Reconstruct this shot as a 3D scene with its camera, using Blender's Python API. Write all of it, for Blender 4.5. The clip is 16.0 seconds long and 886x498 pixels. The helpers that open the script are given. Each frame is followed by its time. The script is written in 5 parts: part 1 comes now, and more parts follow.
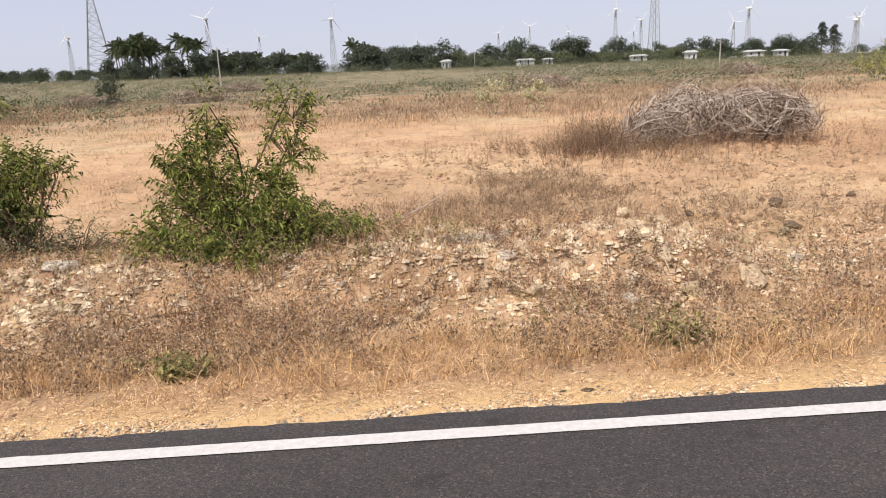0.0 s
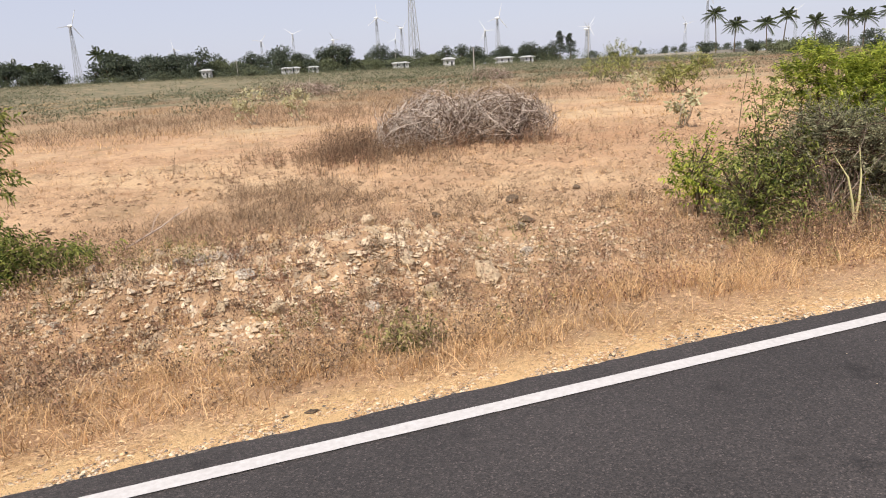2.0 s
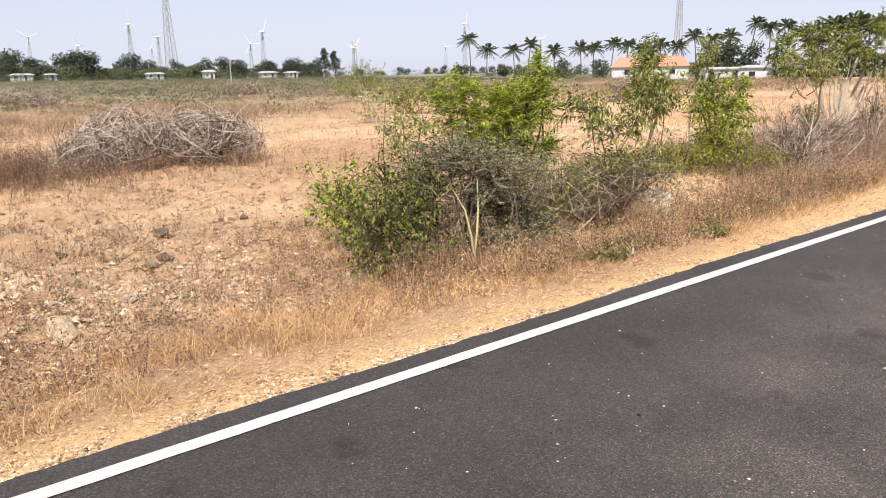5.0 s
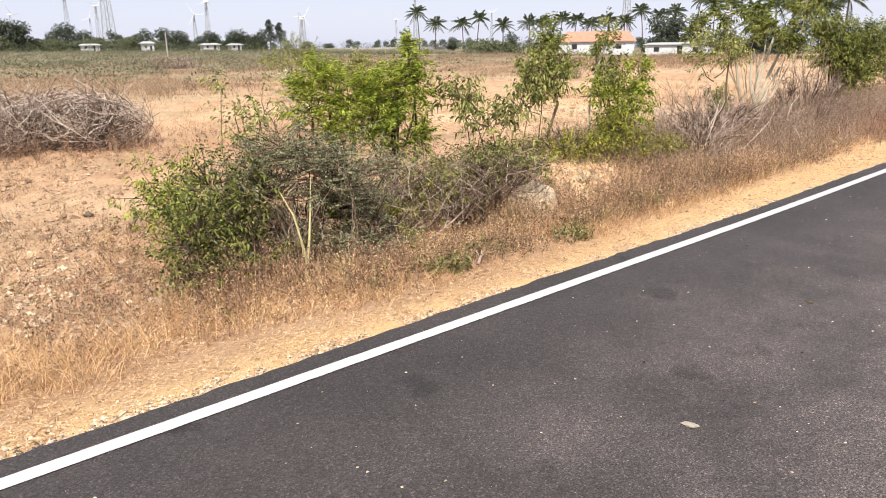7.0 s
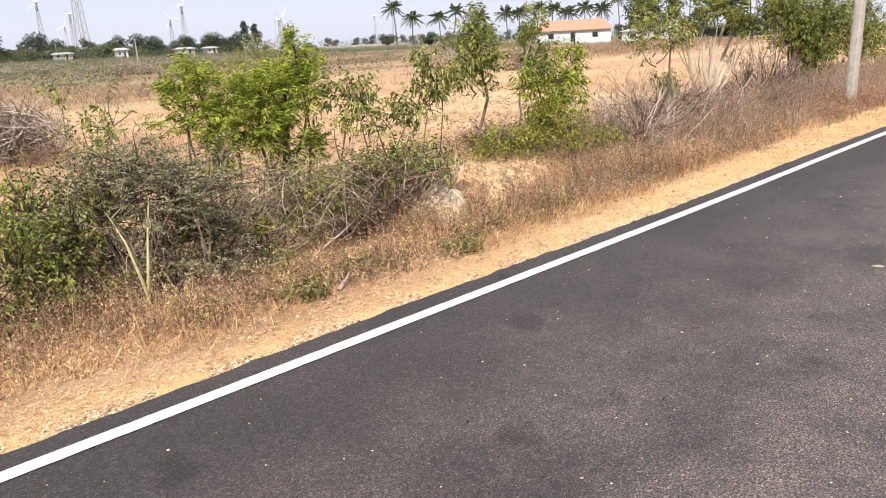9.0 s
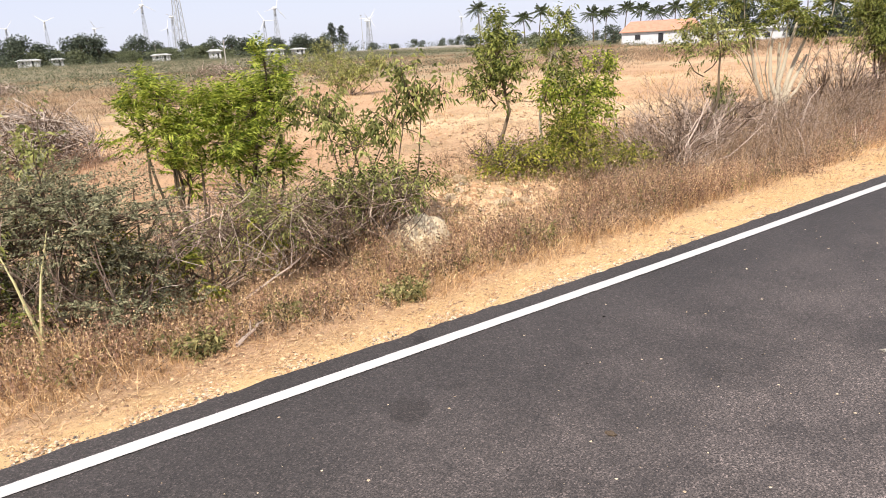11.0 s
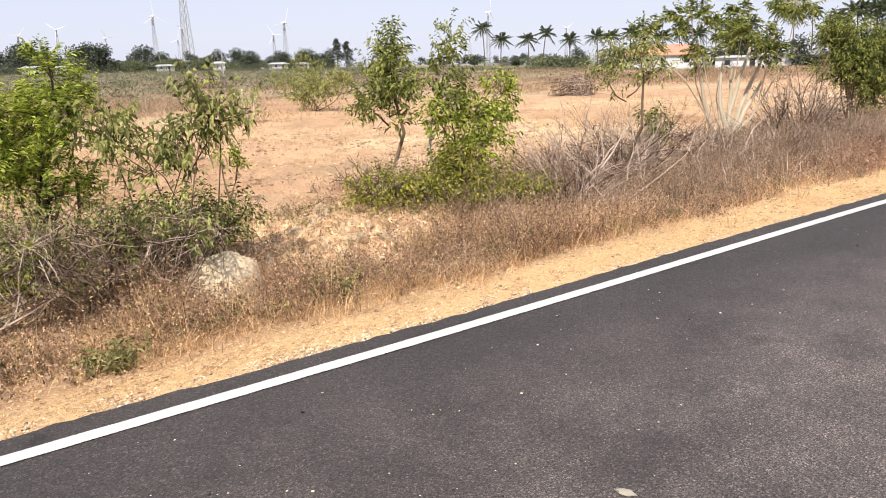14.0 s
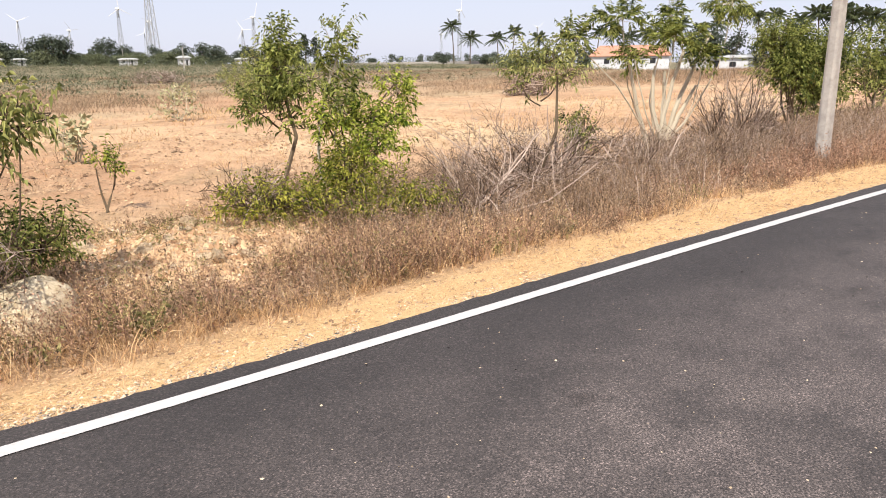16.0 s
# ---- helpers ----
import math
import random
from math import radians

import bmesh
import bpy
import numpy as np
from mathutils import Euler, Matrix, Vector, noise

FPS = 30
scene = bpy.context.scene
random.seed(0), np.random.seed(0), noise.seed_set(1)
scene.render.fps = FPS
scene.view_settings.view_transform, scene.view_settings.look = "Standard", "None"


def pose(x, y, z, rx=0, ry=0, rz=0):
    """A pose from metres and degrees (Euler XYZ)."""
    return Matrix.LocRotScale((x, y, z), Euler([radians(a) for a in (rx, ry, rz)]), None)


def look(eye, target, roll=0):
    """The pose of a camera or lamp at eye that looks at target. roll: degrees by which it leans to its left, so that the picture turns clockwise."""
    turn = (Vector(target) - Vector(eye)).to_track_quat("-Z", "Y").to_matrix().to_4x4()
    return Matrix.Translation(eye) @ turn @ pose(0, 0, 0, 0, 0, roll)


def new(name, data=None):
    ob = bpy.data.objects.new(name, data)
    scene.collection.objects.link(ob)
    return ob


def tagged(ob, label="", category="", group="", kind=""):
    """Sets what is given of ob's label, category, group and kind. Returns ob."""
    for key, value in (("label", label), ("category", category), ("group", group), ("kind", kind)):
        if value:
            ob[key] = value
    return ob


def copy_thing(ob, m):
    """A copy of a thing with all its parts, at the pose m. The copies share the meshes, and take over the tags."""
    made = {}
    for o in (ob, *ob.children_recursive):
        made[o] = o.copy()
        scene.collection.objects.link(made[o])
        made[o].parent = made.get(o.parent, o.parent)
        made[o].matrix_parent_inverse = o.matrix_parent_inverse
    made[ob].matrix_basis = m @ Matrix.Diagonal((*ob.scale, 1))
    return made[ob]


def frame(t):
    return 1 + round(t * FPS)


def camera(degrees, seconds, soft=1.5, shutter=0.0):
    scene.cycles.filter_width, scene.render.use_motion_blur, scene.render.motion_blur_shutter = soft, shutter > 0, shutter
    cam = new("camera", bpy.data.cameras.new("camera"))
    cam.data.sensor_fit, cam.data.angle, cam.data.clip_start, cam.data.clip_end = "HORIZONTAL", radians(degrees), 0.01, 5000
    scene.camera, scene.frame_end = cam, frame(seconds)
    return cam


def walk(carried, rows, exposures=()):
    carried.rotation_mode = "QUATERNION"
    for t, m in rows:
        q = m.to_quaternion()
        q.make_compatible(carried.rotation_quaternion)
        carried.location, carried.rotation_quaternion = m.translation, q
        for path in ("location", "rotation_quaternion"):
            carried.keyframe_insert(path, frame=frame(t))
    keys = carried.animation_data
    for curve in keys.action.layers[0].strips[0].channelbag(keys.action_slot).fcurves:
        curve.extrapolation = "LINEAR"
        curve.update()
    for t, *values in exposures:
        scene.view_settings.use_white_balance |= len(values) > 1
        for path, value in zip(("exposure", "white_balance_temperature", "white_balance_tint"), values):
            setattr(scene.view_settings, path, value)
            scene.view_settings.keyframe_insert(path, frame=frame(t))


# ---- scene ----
cam = camera(63.0, 16.0, soft=1.0)
PATH = [
    (0, (-0.17, 0.375, 1.583), (-0.114, 2.314, 1.095), -2.9),
    (0.5, (-0.168, 0.38, 1.592), (-0.051, 2.316, 1.106), -3.0),
    (1, (-0.156, 0.426, 1.587), (0.091, 2.349, 1.097), -3.4),
    (1.5, (-0.05, 0.47, 1.577), (0.381, 2.359, 1.08), -3.8),
    (2, (0.212, 0.462, 1.567), (0.851, 2.29, 1.066), -3.6),
    (2.5, (0.442, 0.463, 1.572), (1.28, 2.21, 1.075), -2.5),
    (3, (0.741, 0.49, 1.571), (1.735, 2.157, 1.089), -1.7),
    (3.5, (0.973, 0.516, 1.579), (2.055, 2.132, 1.113), -1.6),
    (4, (1.247, 0.473, 1.554), (2.373, 2.059, 1.09), -1.8),
    (6.5, (2.637, 0.172, 1.659), (3.879, 1.647, 1.126), -0.6),
    (7, (3.012, 0.232, 1.67), (4.278, 1.678, 1.116), -0.9),
    (7.5, (3.309, 0.245, 1.655), (4.608, 1.658, 1.092), -1.3),
    (8, (3.612, 0.177, 1.633), (4.926, 1.572, 1.064), -2.0),
    (8.5, (3.92, 0.163, 1.613), (5.234, 1.559, 1.043), -2.7),
    (11, (5.567, 0.138, 1.655), (6.681, 1.704, 1.1), -3.3),
    (11.5, (5.932, 0.101, 1.614), (7.063, 1.655, 1.062), -3.7),
    (12, (6.229, 0.03, 1.625), (7.382, 1.567, 1.07), -3.0),
    (12.5, (6.586, 0.034, 1.616), (7.766, 1.555, 1.073), -2.0),
    (13, (6.874, 0.004, 1.603), (8.046, 1.54, 1.087), -2.0),
    (13.5, (7.211, -0.048, 1.605), (8.346, 1.521, 1.105), -2.2),
    (14, (7.503, 0.064, 1.541), (8.618, 1.644, 1.033), -1.7),
    (14.5, (7.815, 0.058, 1.556), (8.948, 1.622, 1.036), -1.5),
    (15, (8.116, 0.101, 1.525), (9.275, 1.647, 1.008), -1.4),
    (15.5, (8.446, 0.107, 1.521), (9.619, 1.643, 1.006), -1.1),
    (16, (8.671, 0.065, 1.544), (9.849, 1.597, 1.028), -0.9),
]
walk(cam, [(t, look(eye, target, roll)) for t, eye, target, roll in PATH],
     exposures=[(0, 0.1), (1.5, 0.07), (4, 0.23), (7, 0.37), (11, 0.39), (16, 0.34)])

# ---- daylight ----
SUN_AZ, SUN_EL = radians(228), radians(52)      # compass-like, from +y towards +x
world = bpy.data.worlds.new("sky_world")
scene.world = world
world.use_nodes = True
wn = world.node_tree.nodes
wl = world.node_tree.links
sky = wn.new("ShaderNodeTexSky")
sky.sky_type = "NISHITA"
sky.sun_disc = False
sky.sun_elevation = SUN_EL
sky.sun_rotation = SUN_AZ
sky.air_density, sky.dust_density, sky.ozone_density = 1.0, 0.6, 1.5
haze = wn.new("ShaderNodeMix")
haze.data_type = "RGBA"
haze.inputs[0].default_value = 0.86
haze.inputs[7].default_value = (4.55, 4.68, 5.75, 1)
wl.new(sky.outputs[0], haze.inputs[6])
wl.new(haze.outputs[2], wn["Background"].inputs[0])
wn["Background"].inputs[1].default_value = 0.13
sun_dir = Vector((math.sin(SUN_AZ) * math.cos(SUN_EL), math.cos(SUN_AZ) * math.cos(SUN_EL), math.sin(SUN_EL)))
sun_data = bpy.data.lights.new("sun", "SUN")
sun_data.energy, sun_data.angle, sun_data.color = 4.9, radians(0.6), (1.0, 0.94, 0.85)
sun = new("sun", sun_data)
sun.matrix_world = look(sun_dir * 200, (0, 0, 0))

rng = np.random.default_rng(7)


# ---- materials ----
def material(name, rough=0.9, spec=0.3):
    m = bpy.data.materials.new(name)
    m.use_nodes = True
    b = m.node_tree.nodes["Principled BSDF"]
    b.inputs["Roughness"].default_value = rough
    b.inputs["Specular IOR Level"].default_value = spec
    return m, m.node_tree.nodes, m.node_tree.links, b


def ramp(nodes, stops):
    r = nodes.new("ShaderNodeValToRGB")
    e = r.color_ramp.elements
    while len(e) < len(stops):
        e.new(0.5)
    for k, (p, c) in enumerate(stops):
        e[k].position, e[k].color = p, (*c, 1)
    return r


def noise_node(nodes, links, scale, detail=4, rough=0.6, coords=None):
    n = nodes.new("ShaderNodeTexNoise")
    n.inputs["Scale"].default_value, n.inputs["Detail"].default_value, n.inputs["Roughness"].default_value = scale, detail, rough
    if coords:
        links.new(coords, n.inputs["Vector"])
    return n


def mix_node(nodes, links, fac, a, b, mode="MIX"):
    n = nodes.new("ShaderNodeMix")
    n.data_type, n.blend_type = "RGBA", mode
    for sock, v in ((n.inputs[0], fac), (n.inputs[6], a), (n.inputs[7], b)):
        if hasattr(v, "links"):
            links.new(v, sock)
        elif isinstance(v, tuple):
            sock.default_value = (*v, 1)
        else:
            sock.default_value = v
    return n.outputs[2]


def bump(nodes, links, b, height, strength, dist):
    n = nodes.new("ShaderNodeBump")
    n.inputs["Strength"].default_value, n.inputs["Distance"].default_value = strength, dist
    links.new(height, n.inputs["Height"])
    links.new(n.outputs[0], b.inputs["Normal"])


def plant_material(name, dark, light, per="island", transl=0.25, rough=0.6):
    """Leaves or stalks: a colour between dark and light for each loose piece, some light passing through."""
    m, n, l, b = material(name, rough, 0.1)
    if per == "island":
        src = n.new("ShaderNodeNewGeometry").outputs["Random Per Island"]
    else:
        src = n.new("ShaderNodeObjectInfo").outputs["Random"]
    pos = n.new("ShaderNodeNewGeometry").outputs["Position"]
    patch = noise_node(n, l, 0.9, 2, 0.5, pos)
    add = n.new("ShaderNodeMath")
    add.operation = "MULTIPLY_ADD"
    l.new(patch.outputs[0], add.inputs[0])
    add.inputs[1].default_value = 0.55
    half = n.new("ShaderNodeMath")
    half.operation = "MULTIPLY_ADD"
    l.new(src, half.inputs[0])
    half.inputs[1].default_value, half.inputs[2].default_value = 0.95, -0.26
    l.new(half.outputs[0], add.inputs[2])
    mid = tuple(0.55 * p + 0.45 * q for p, q in zip(dark, light))
    r = ramp(n, [(0.05, dark), (0.5, mid), (0.95, light)])
    l.new(add.outputs[0], r.inputs[0])
    l.new(r.outputs[0], b.inputs["Base Color"])
    if transl:
        t = n.new("ShaderNodeBsdfTranslucent")
        l.new(r.outputs[0], t.inputs[0])
        mx = n.new("ShaderNodeMixShader")
        mx.inputs[0].default_value = transl
        l.new(b.outputs[0], mx.inputs[1])
        l.new(t.outputs[0], mx.inputs[2])
        l.new(mx.outputs[0], n["Material Output"].inputs[0])
    return m


def soil_material():
    m, n, l, b = material("dry_sandy_soil", 0.95, 0.15)
    pos = n.new("ShaderNodeNewGeometry").outputs["Position"]
    big = noise_node(n, l, 0.11, 5, 0.6, pos)
    r1 = ramp(n, [(0.32, (0.40, 0.24, 0.14)), (0.5, (0.50, 0.33, 0.2)), (0.68, (0.60, 0.445, 0.275))])
    l.new(big.outputs[0], r1.inputs[0])
    mid = noise_node(n, l, 1.7, 6, 0.7, pos)
    r2 = ramp(n, [(0.32, (0.72, 0.66, 0.62)), (0.5, (1.0, 1.0, 1.0)), (0.75, (1.12, 1.1, 1.07))])
    l.new(mid.outputs[0], r2.inputs[0])
    c = mix_node(n, l, 1.0, r1.outputs[0], r2.outputs[0], "MULTIPLY")
    fine = noise_node(n, l, 24, 7, 0.8, pos)
    r3 = ramp(n, [(0.34, (0.5, 0.46, 0.43)), (0.44, (1.0, 0.99, 0.98)), (0.66, (1.2, 1.19, 1.17))])
    l.new(fine.outputs[0], r3.inputs[0])
    c = mix_node(n, l, 1.0, c, r3.outputs[0], "MULTIPLY")
    # litter of dead grass, in drifts
    lit = noise_node(n, l, 0.55, 7, 0.75, pos)
    r4 = ramp(n, [(0.5, (0, 0, 0)), (0.66, (1, 1, 1))])
    l.new(lit.outputs[0], r4.inputs[0])
    litter = noise_node(n, l, 9, 5, 0.7, pos)
    r5 = ramp(n, [(0.3, (0.24, 0.16, 0.10)), (0.7, (0.48, 0.33, 0.185))])
    l.new(litter.outputs[0], r5.inputs[0])
    c = mix_node(n, l, r4.outputs[0], c, r5.outputs[0])
    # greyer gravel next to the asphalt; a mat of dead and olive grass further out
    axis = n.new("ShaderNodeSeparateXYZ")
    l.new(pos, axis.inputs[0])
    ragged = n.new("ShaderNodeMath")
    ragged.operation = "MULTIPLY_ADD"
    l.new(mid.outputs[0], ragged.inputs[0])
    ragged.inputs[1].default_value = 0.7
    wider = n.new("ShaderNodeMapRange")
    wider.inputs[1].default_value, wider.inputs[2].default_value = 7, 18
    wider.inputs[3].default_value, wider.inputs[4].default_value = 0, 0.95
    l.new(axis.outputs[0], wider.inputs[0])
    near = n.new("ShaderNodeMath")
    near.operation = "SUBTRACT"
    l.new(axis.outputs[1], near.inputs[0])
    l.new(wider.outputs[0], near.inputs[1])
    l.new(near.outputs[0], ragged.inputs[2])
    verge = n.new("ShaderNodeMapRange")
    verge.inputs[1].default_value, verge.inputs[2].default_value = 4.45, 4.05
    l.new(ragged.outputs[0], verge.inputs[0])
    grit = mix_node(n, l, 1.0, r3.outputs[0], (0.66, 0.44, 0.225), "MULTIPLY")
    c = mix_node(n, l, verge.outputs[0], c, grit)
    spread = n.new("ShaderNodeMath")
    spread.operation = "MULTIPLY_ADD"
    l.new(big.outputs[0], spread.inputs[0])
    spread.inputs[1].default_value = 70
    l.new(axis.outputs[1], spread.inputs[2])
    away = n.new("ShaderNodeMapRange")
    away.inputs[1].default_value, away.inputs[2].default_value = 58, 100
    l.new(spread.outputs[0], away.inputs[0])
    mat = noise_node(n, l, 0.35, 6, 0.7, pos)
    r7 = ramp(n, [(0.32, (0.1, 0.105, 0.062)), (0.5, (0.19, 0.165, 0.1)), (0.68, (0.36, 0.255, 0.155))])
    l.new(mat.outputs[0], r7.inputs[0])
    c = mix_node(n, l, away.outputs[0], c, r7.outputs[0])
    l.new(c, b.inputs["Base Color"])
    bump(n, l, b, fine.outputs[0], 0.7, 0.04)
    return m


def asphalt_material():
    m, n, l, b = material("asphalt", 0.78, 0.4)
    pos = n.new("ShaderNodeNewGeometry").outputs["Position"]
    big = noise_node(n, l, 0.8, 5, 0.6, pos)
    r1 = ramp(n, [(0.3, (0.036, 0.031, 0.029)), (0.7, (0.056, 0.048, 0.045))])
    l.new(big.outputs[0], r1.inputs[0])
    v = n.new("ShaderNodeTexVoronoi")
    v.inputs["Scale"].default_value = 150
    l.new(pos, v.inputs["Vector"])
    sep = n.new("ShaderNodeSeparateColor")
    l.new(v.outputs["Color"], sep.inputs[0])
    r2 = ramp(n, [(0.0, (0.5, 0.5, 0.5)), (0.8, (1.2, 1.17, 1.15)), (0.93, (1.6, 1.53, 1.5)), (1.0, (2.5, 2.35, 2.3))])
    l.new(sep.outputs[0], r2.inputs[0])
    # the wheel paths show more bare stone; sun glare is painted in with it
    w = n.new("ShaderNodeSeparateXYZ")
    l.new(pos, w.inputs[0])
    wear = n.new("ShaderNodeMapRange")
    wear.inputs[1].default_value, wear.inputs[2].default_value = 2.95, 1.5
    l.new(w.outputs[1], wear.inputs[0])
    wn2 = noise_node(n, l, 1.6, 5, 0.7, pos)
    r3 = ramp(n, [(0.3, (0.1, 0.1, 0.1)), (0.68, (1, 1, 1))])
    l.new(wn2.outputs[0], r3.inputs[0])
    mul = n.new("ShaderNodeMath")
    mul.operation = "MULTIPLY"
    # paler with rising x: sun glare put into the colour along with wear
    glare_wear = n.new("ShaderNodeMapRange")
    glare_wear.inputs[1].default_value, glare_wear.inputs[2].default_value = 2.0, 7.0
    l.new(w.outputs[0], glare_wear.inputs[0])
    worn = n.new("ShaderNodeMath")
    worn.operation = "MULTIPLY"
    l.new(glare_wear.outputs[0], worn.inputs[0])
    l.new(wear.outputs[0], worn.inputs[1])
    l.new(worn.outputs[0], mul.inputs[0])
    l.new(r3.outputs[0], mul.inputs[1])
    base = mix_node(n, l, 1.0, r1.outputs[0], r2.outputs[0], "MULTIPLY")
    spk = noise_node(n, l, 110, 3, 0.85, pos)
    r6 = ramp(n, [(0.42, (0.8, 0.78, 0.76)), (0.6, (4.7, 4.5, 4.35))])
    l.new(spk.outputs[0], r6.inputs[0])
    pale_grain = mix_node(n, l, 1.0, base, r6.outputs[0], "MULTIPLY")
    c = mix_node(n, l, mul.outputs[0], base, pale_grain)
    tar = noise_node(n, l, 2.3, 3, 0.5, pos)
    r7 = ramp(n, [(0.64, (1, 1, 1)), (0.72, (0.62, 0.61, 0.6))])
    l.new(tar.outputs[0], r7.inputs[0])
    c = mix_node(n, l, 1.0, c, r7.outputs[0], "MULTIPLY")
    l.new(c, b.inputs["Base Color"])
    bump(n, l, b, v.outputs["Distance"], 0.5, 0.006)
    return m


def stone_material(name, dark, light):
    m, n, l, b = material(name, 0.9, 0.2)
    tc = n.new("ShaderNodeTexCoord").outputs["Object"]
    a = noise_node(n, l, 6, 6, 0.7, tc)
    info = n.new("ShaderNodeObjectInfo")
    r = ramp(n, [(0.3, dark), (0.6, light)])
    l.new(a.outputs[0], r.inputs[0])
    r2 = ramp(n, [(0.0, (0.72, 0.68, 0.62)), (1.0, (1.12, 1.1, 1.06))])
    l.new(info.outputs["Random"], r2.inputs[0])
    c = mix_node(n, l, 1.0, r.outputs[0], r2.outputs[0], "MULTIPLY")
    l.new(c, b.inputs["Base Color"])
    f = noise_node(n, l, 25, 6, 0.7, tc)
    bump(n, l, b, f.outputs[0], 0.8, 0.02)
    return m


def plain_material(name, c1, c2, rough=0.8, scale=3.0, metal=0.0):
    m, n, l, b = material(name, rough, 0.3)
    tc = n.new("ShaderNodeTexCoord").outputs["Object"]
    a = noise_node(n, l, scale, 6, 0.7, tc)
    r = ramp(n, [(0.3, c1), (0.7, c2)])
    l.new(a.outputs[0], r.inputs[0])
    l.new(r.outputs[0], b.inputs["Base Color"])
    b.inputs["Metallic"].default_value = metal
    bump(n, l, b, a.outputs[0], 0.2, 0.01)
    return m


SOIL = soil_material()
ASPHALT = asphalt_material()
PAINT = plain_material("worn_white_road_paint", (0.44, 0.41, 0.39), (0.58, 0.55, 0.53), 0.85, 30)
STONE = stone_material("pale_limestone", (0.38, 0.28, 0.18), (0.68, 0.54, 0.38))
STONE_GREY = stone_material("grey_stone", (0.2, 0.165, 0.13), (0.66, 0.58, 0.49))
STONE_DARK = stone_material("dark_stone", (0.08, 0.06, 0.045), (0.24, 0.18, 0.13))
GRASS = plant_material("dry_golden_grass", (0.3, 0.175, 0.08), (0.88, 0.6, 0.33), transl=0.3, rough=0.7)
WEED = plant_material("dry_brown_weeds", (0.10, 0.065, 0.043), (0.56, 0.4, 0.26), transl=0.2, rough=0.8)
WEED_DARK = plant_material("dark_dead_weeds", (0.07, 0.045, 0.03), (0.36, 0.24, 0.155), transl=0.15, rough=0.8)
WEED_GREEN = plant_material("olive_weeds", (0.08, 0.08, 0.03), (0.48, 0.42, 0.18), transl=0.3, rough=0.8)
STRAW = plant_material("pale_straw", (0.38, 0.23, 0.11), (0.93, 0.67, 0.39), transl=0.2, rough=0.8)
WEED_RED = plant_material("reddish_dry_weeds", (0.14, 0.078, 0.054), (0.6, 0.38, 0.25), transl=0.2, rough=0.8)
LEAF = plant_material("fresh_green_leaf", (0.026, 0.05, 0.012), (0.44, 0.46, 0.13), transl=0.4, rough=0.5)
# wide range: sunny highlights and the dim crown interior are put into the colour
LEAF_BRIGHT = plant_material("yellow_green_leaf", (0.05, 0.10, 0.012), (0.62, 0.66, 0.12), transl=0.45, rough=0.5)
LEAF_DULL = plant_material("dusty_olive_leaf", (0.095, 0.115, 0.034), (0.56, 0.55, 0.2), transl=0.35, rough=0.7)
# lightened leaf colours: some distance haze is mixed in
LEAF_FAR = plant_material("distant_foliage", (0.056, 0.069, 0.05), (0.12, 0.138, 0.092), transl=0.15, rough=0.8)
LEAF_FAR2 = plant_material("distant_thorn_foliage", (0.09, 0.105, 0.055), (0.2, 0.21, 0.12), transl=0.15, rough=0.8)
LEAF_YELLOW = plant_material("yellowing_leaf", (0.07, 0.10, 0.014), (0.56, 0.52, 0.10), transl=0.4, rough=0.6)
# the dark end carries the shade inside the crown
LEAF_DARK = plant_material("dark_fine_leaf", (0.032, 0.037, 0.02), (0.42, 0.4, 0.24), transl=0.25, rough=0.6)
# paler and greyer still: haze of the farthest belt painted into the leaves
LEAF_HAZY = plant_material("haze_tinted_far_foliage", (0.12, 0.14, 0.12), (0.2, 0.22, 0.185), transl=0.1, rough=0.9)
SCRUB = plant_material("grey_green_scrub", (0.1, 0.108, 0.062), (0.23, 0.215, 0.14), transl=0.2, rough=0.9)
FROND = plant_material("palm_frond", (0.05, 0.07, 0.035), (0.15, 0.17, 0.085), transl=0.2, rough=0.6)
TWIG = plant_material("bleached_twigs", (0.25, 0.175, 0.135), (0.62, 0.5, 0.41), transl=0.0, rough=0.9)
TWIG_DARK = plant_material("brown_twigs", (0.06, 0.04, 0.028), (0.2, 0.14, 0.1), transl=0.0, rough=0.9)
TWIG_PALE = plant_material("grey_bleached_twigs", (0.3, 0.24, 0.2), (0.72, 0.62, 0.53), transl=0.0, rough=0.9)
BARK = plant_material("pale_bark", (0.3, 0.25, 0.18), (0.64, 0.56, 0.43), transl=0.0, rough=0.9)
BARK_DARK = plant_material("dark_bark", (0.06, 0.045, 0.03), (0.2, 0.15, 0.1), transl=0.0, rough=0.9)
BARK_YELLOW = plant_material("yellow_bark", (0.4, 0.36, 0.17), (0.62, 0.56, 0.3), transl=0.0, rough=0.8)
CONCRETE = plain_material("weathered_concrete", (0.3, 0.27, 0.24), (0.5, 0.46, 0.41), 0.9, 5)
STEEL = plain_material("galvanised_steel", (0.3, 0.31, 0.33), (0.42, 0.43, 0.45), 0.6, 3, 0.3)
WHITE = plain_material("white_paint", (0.72, 0.73, 0.74), (0.82, 0.82, 0.82), 0.6, 0.5)
WALL = plain_material("whitewashed_wall", (0.5, 0.5, 0.53), (0.7, 0.69, 0.69), 0.9, 0.7)
TILE = plain_material("terracotta_roof", (0.42, 0.19, 0.12), (0.54, 0.29, 0.2), 0.9, 1.5)
GREYROOF = plain_material("grey_roof_sheet", (0.35, 0.35, 0.34), (0.5, 0.5, 0.48), 0.8, 0.5)
DARK = plain_material("unlit_interior", (0.02, 0.02, 0.022), (0.04, 0.04, 0.045), 0.9, 1)


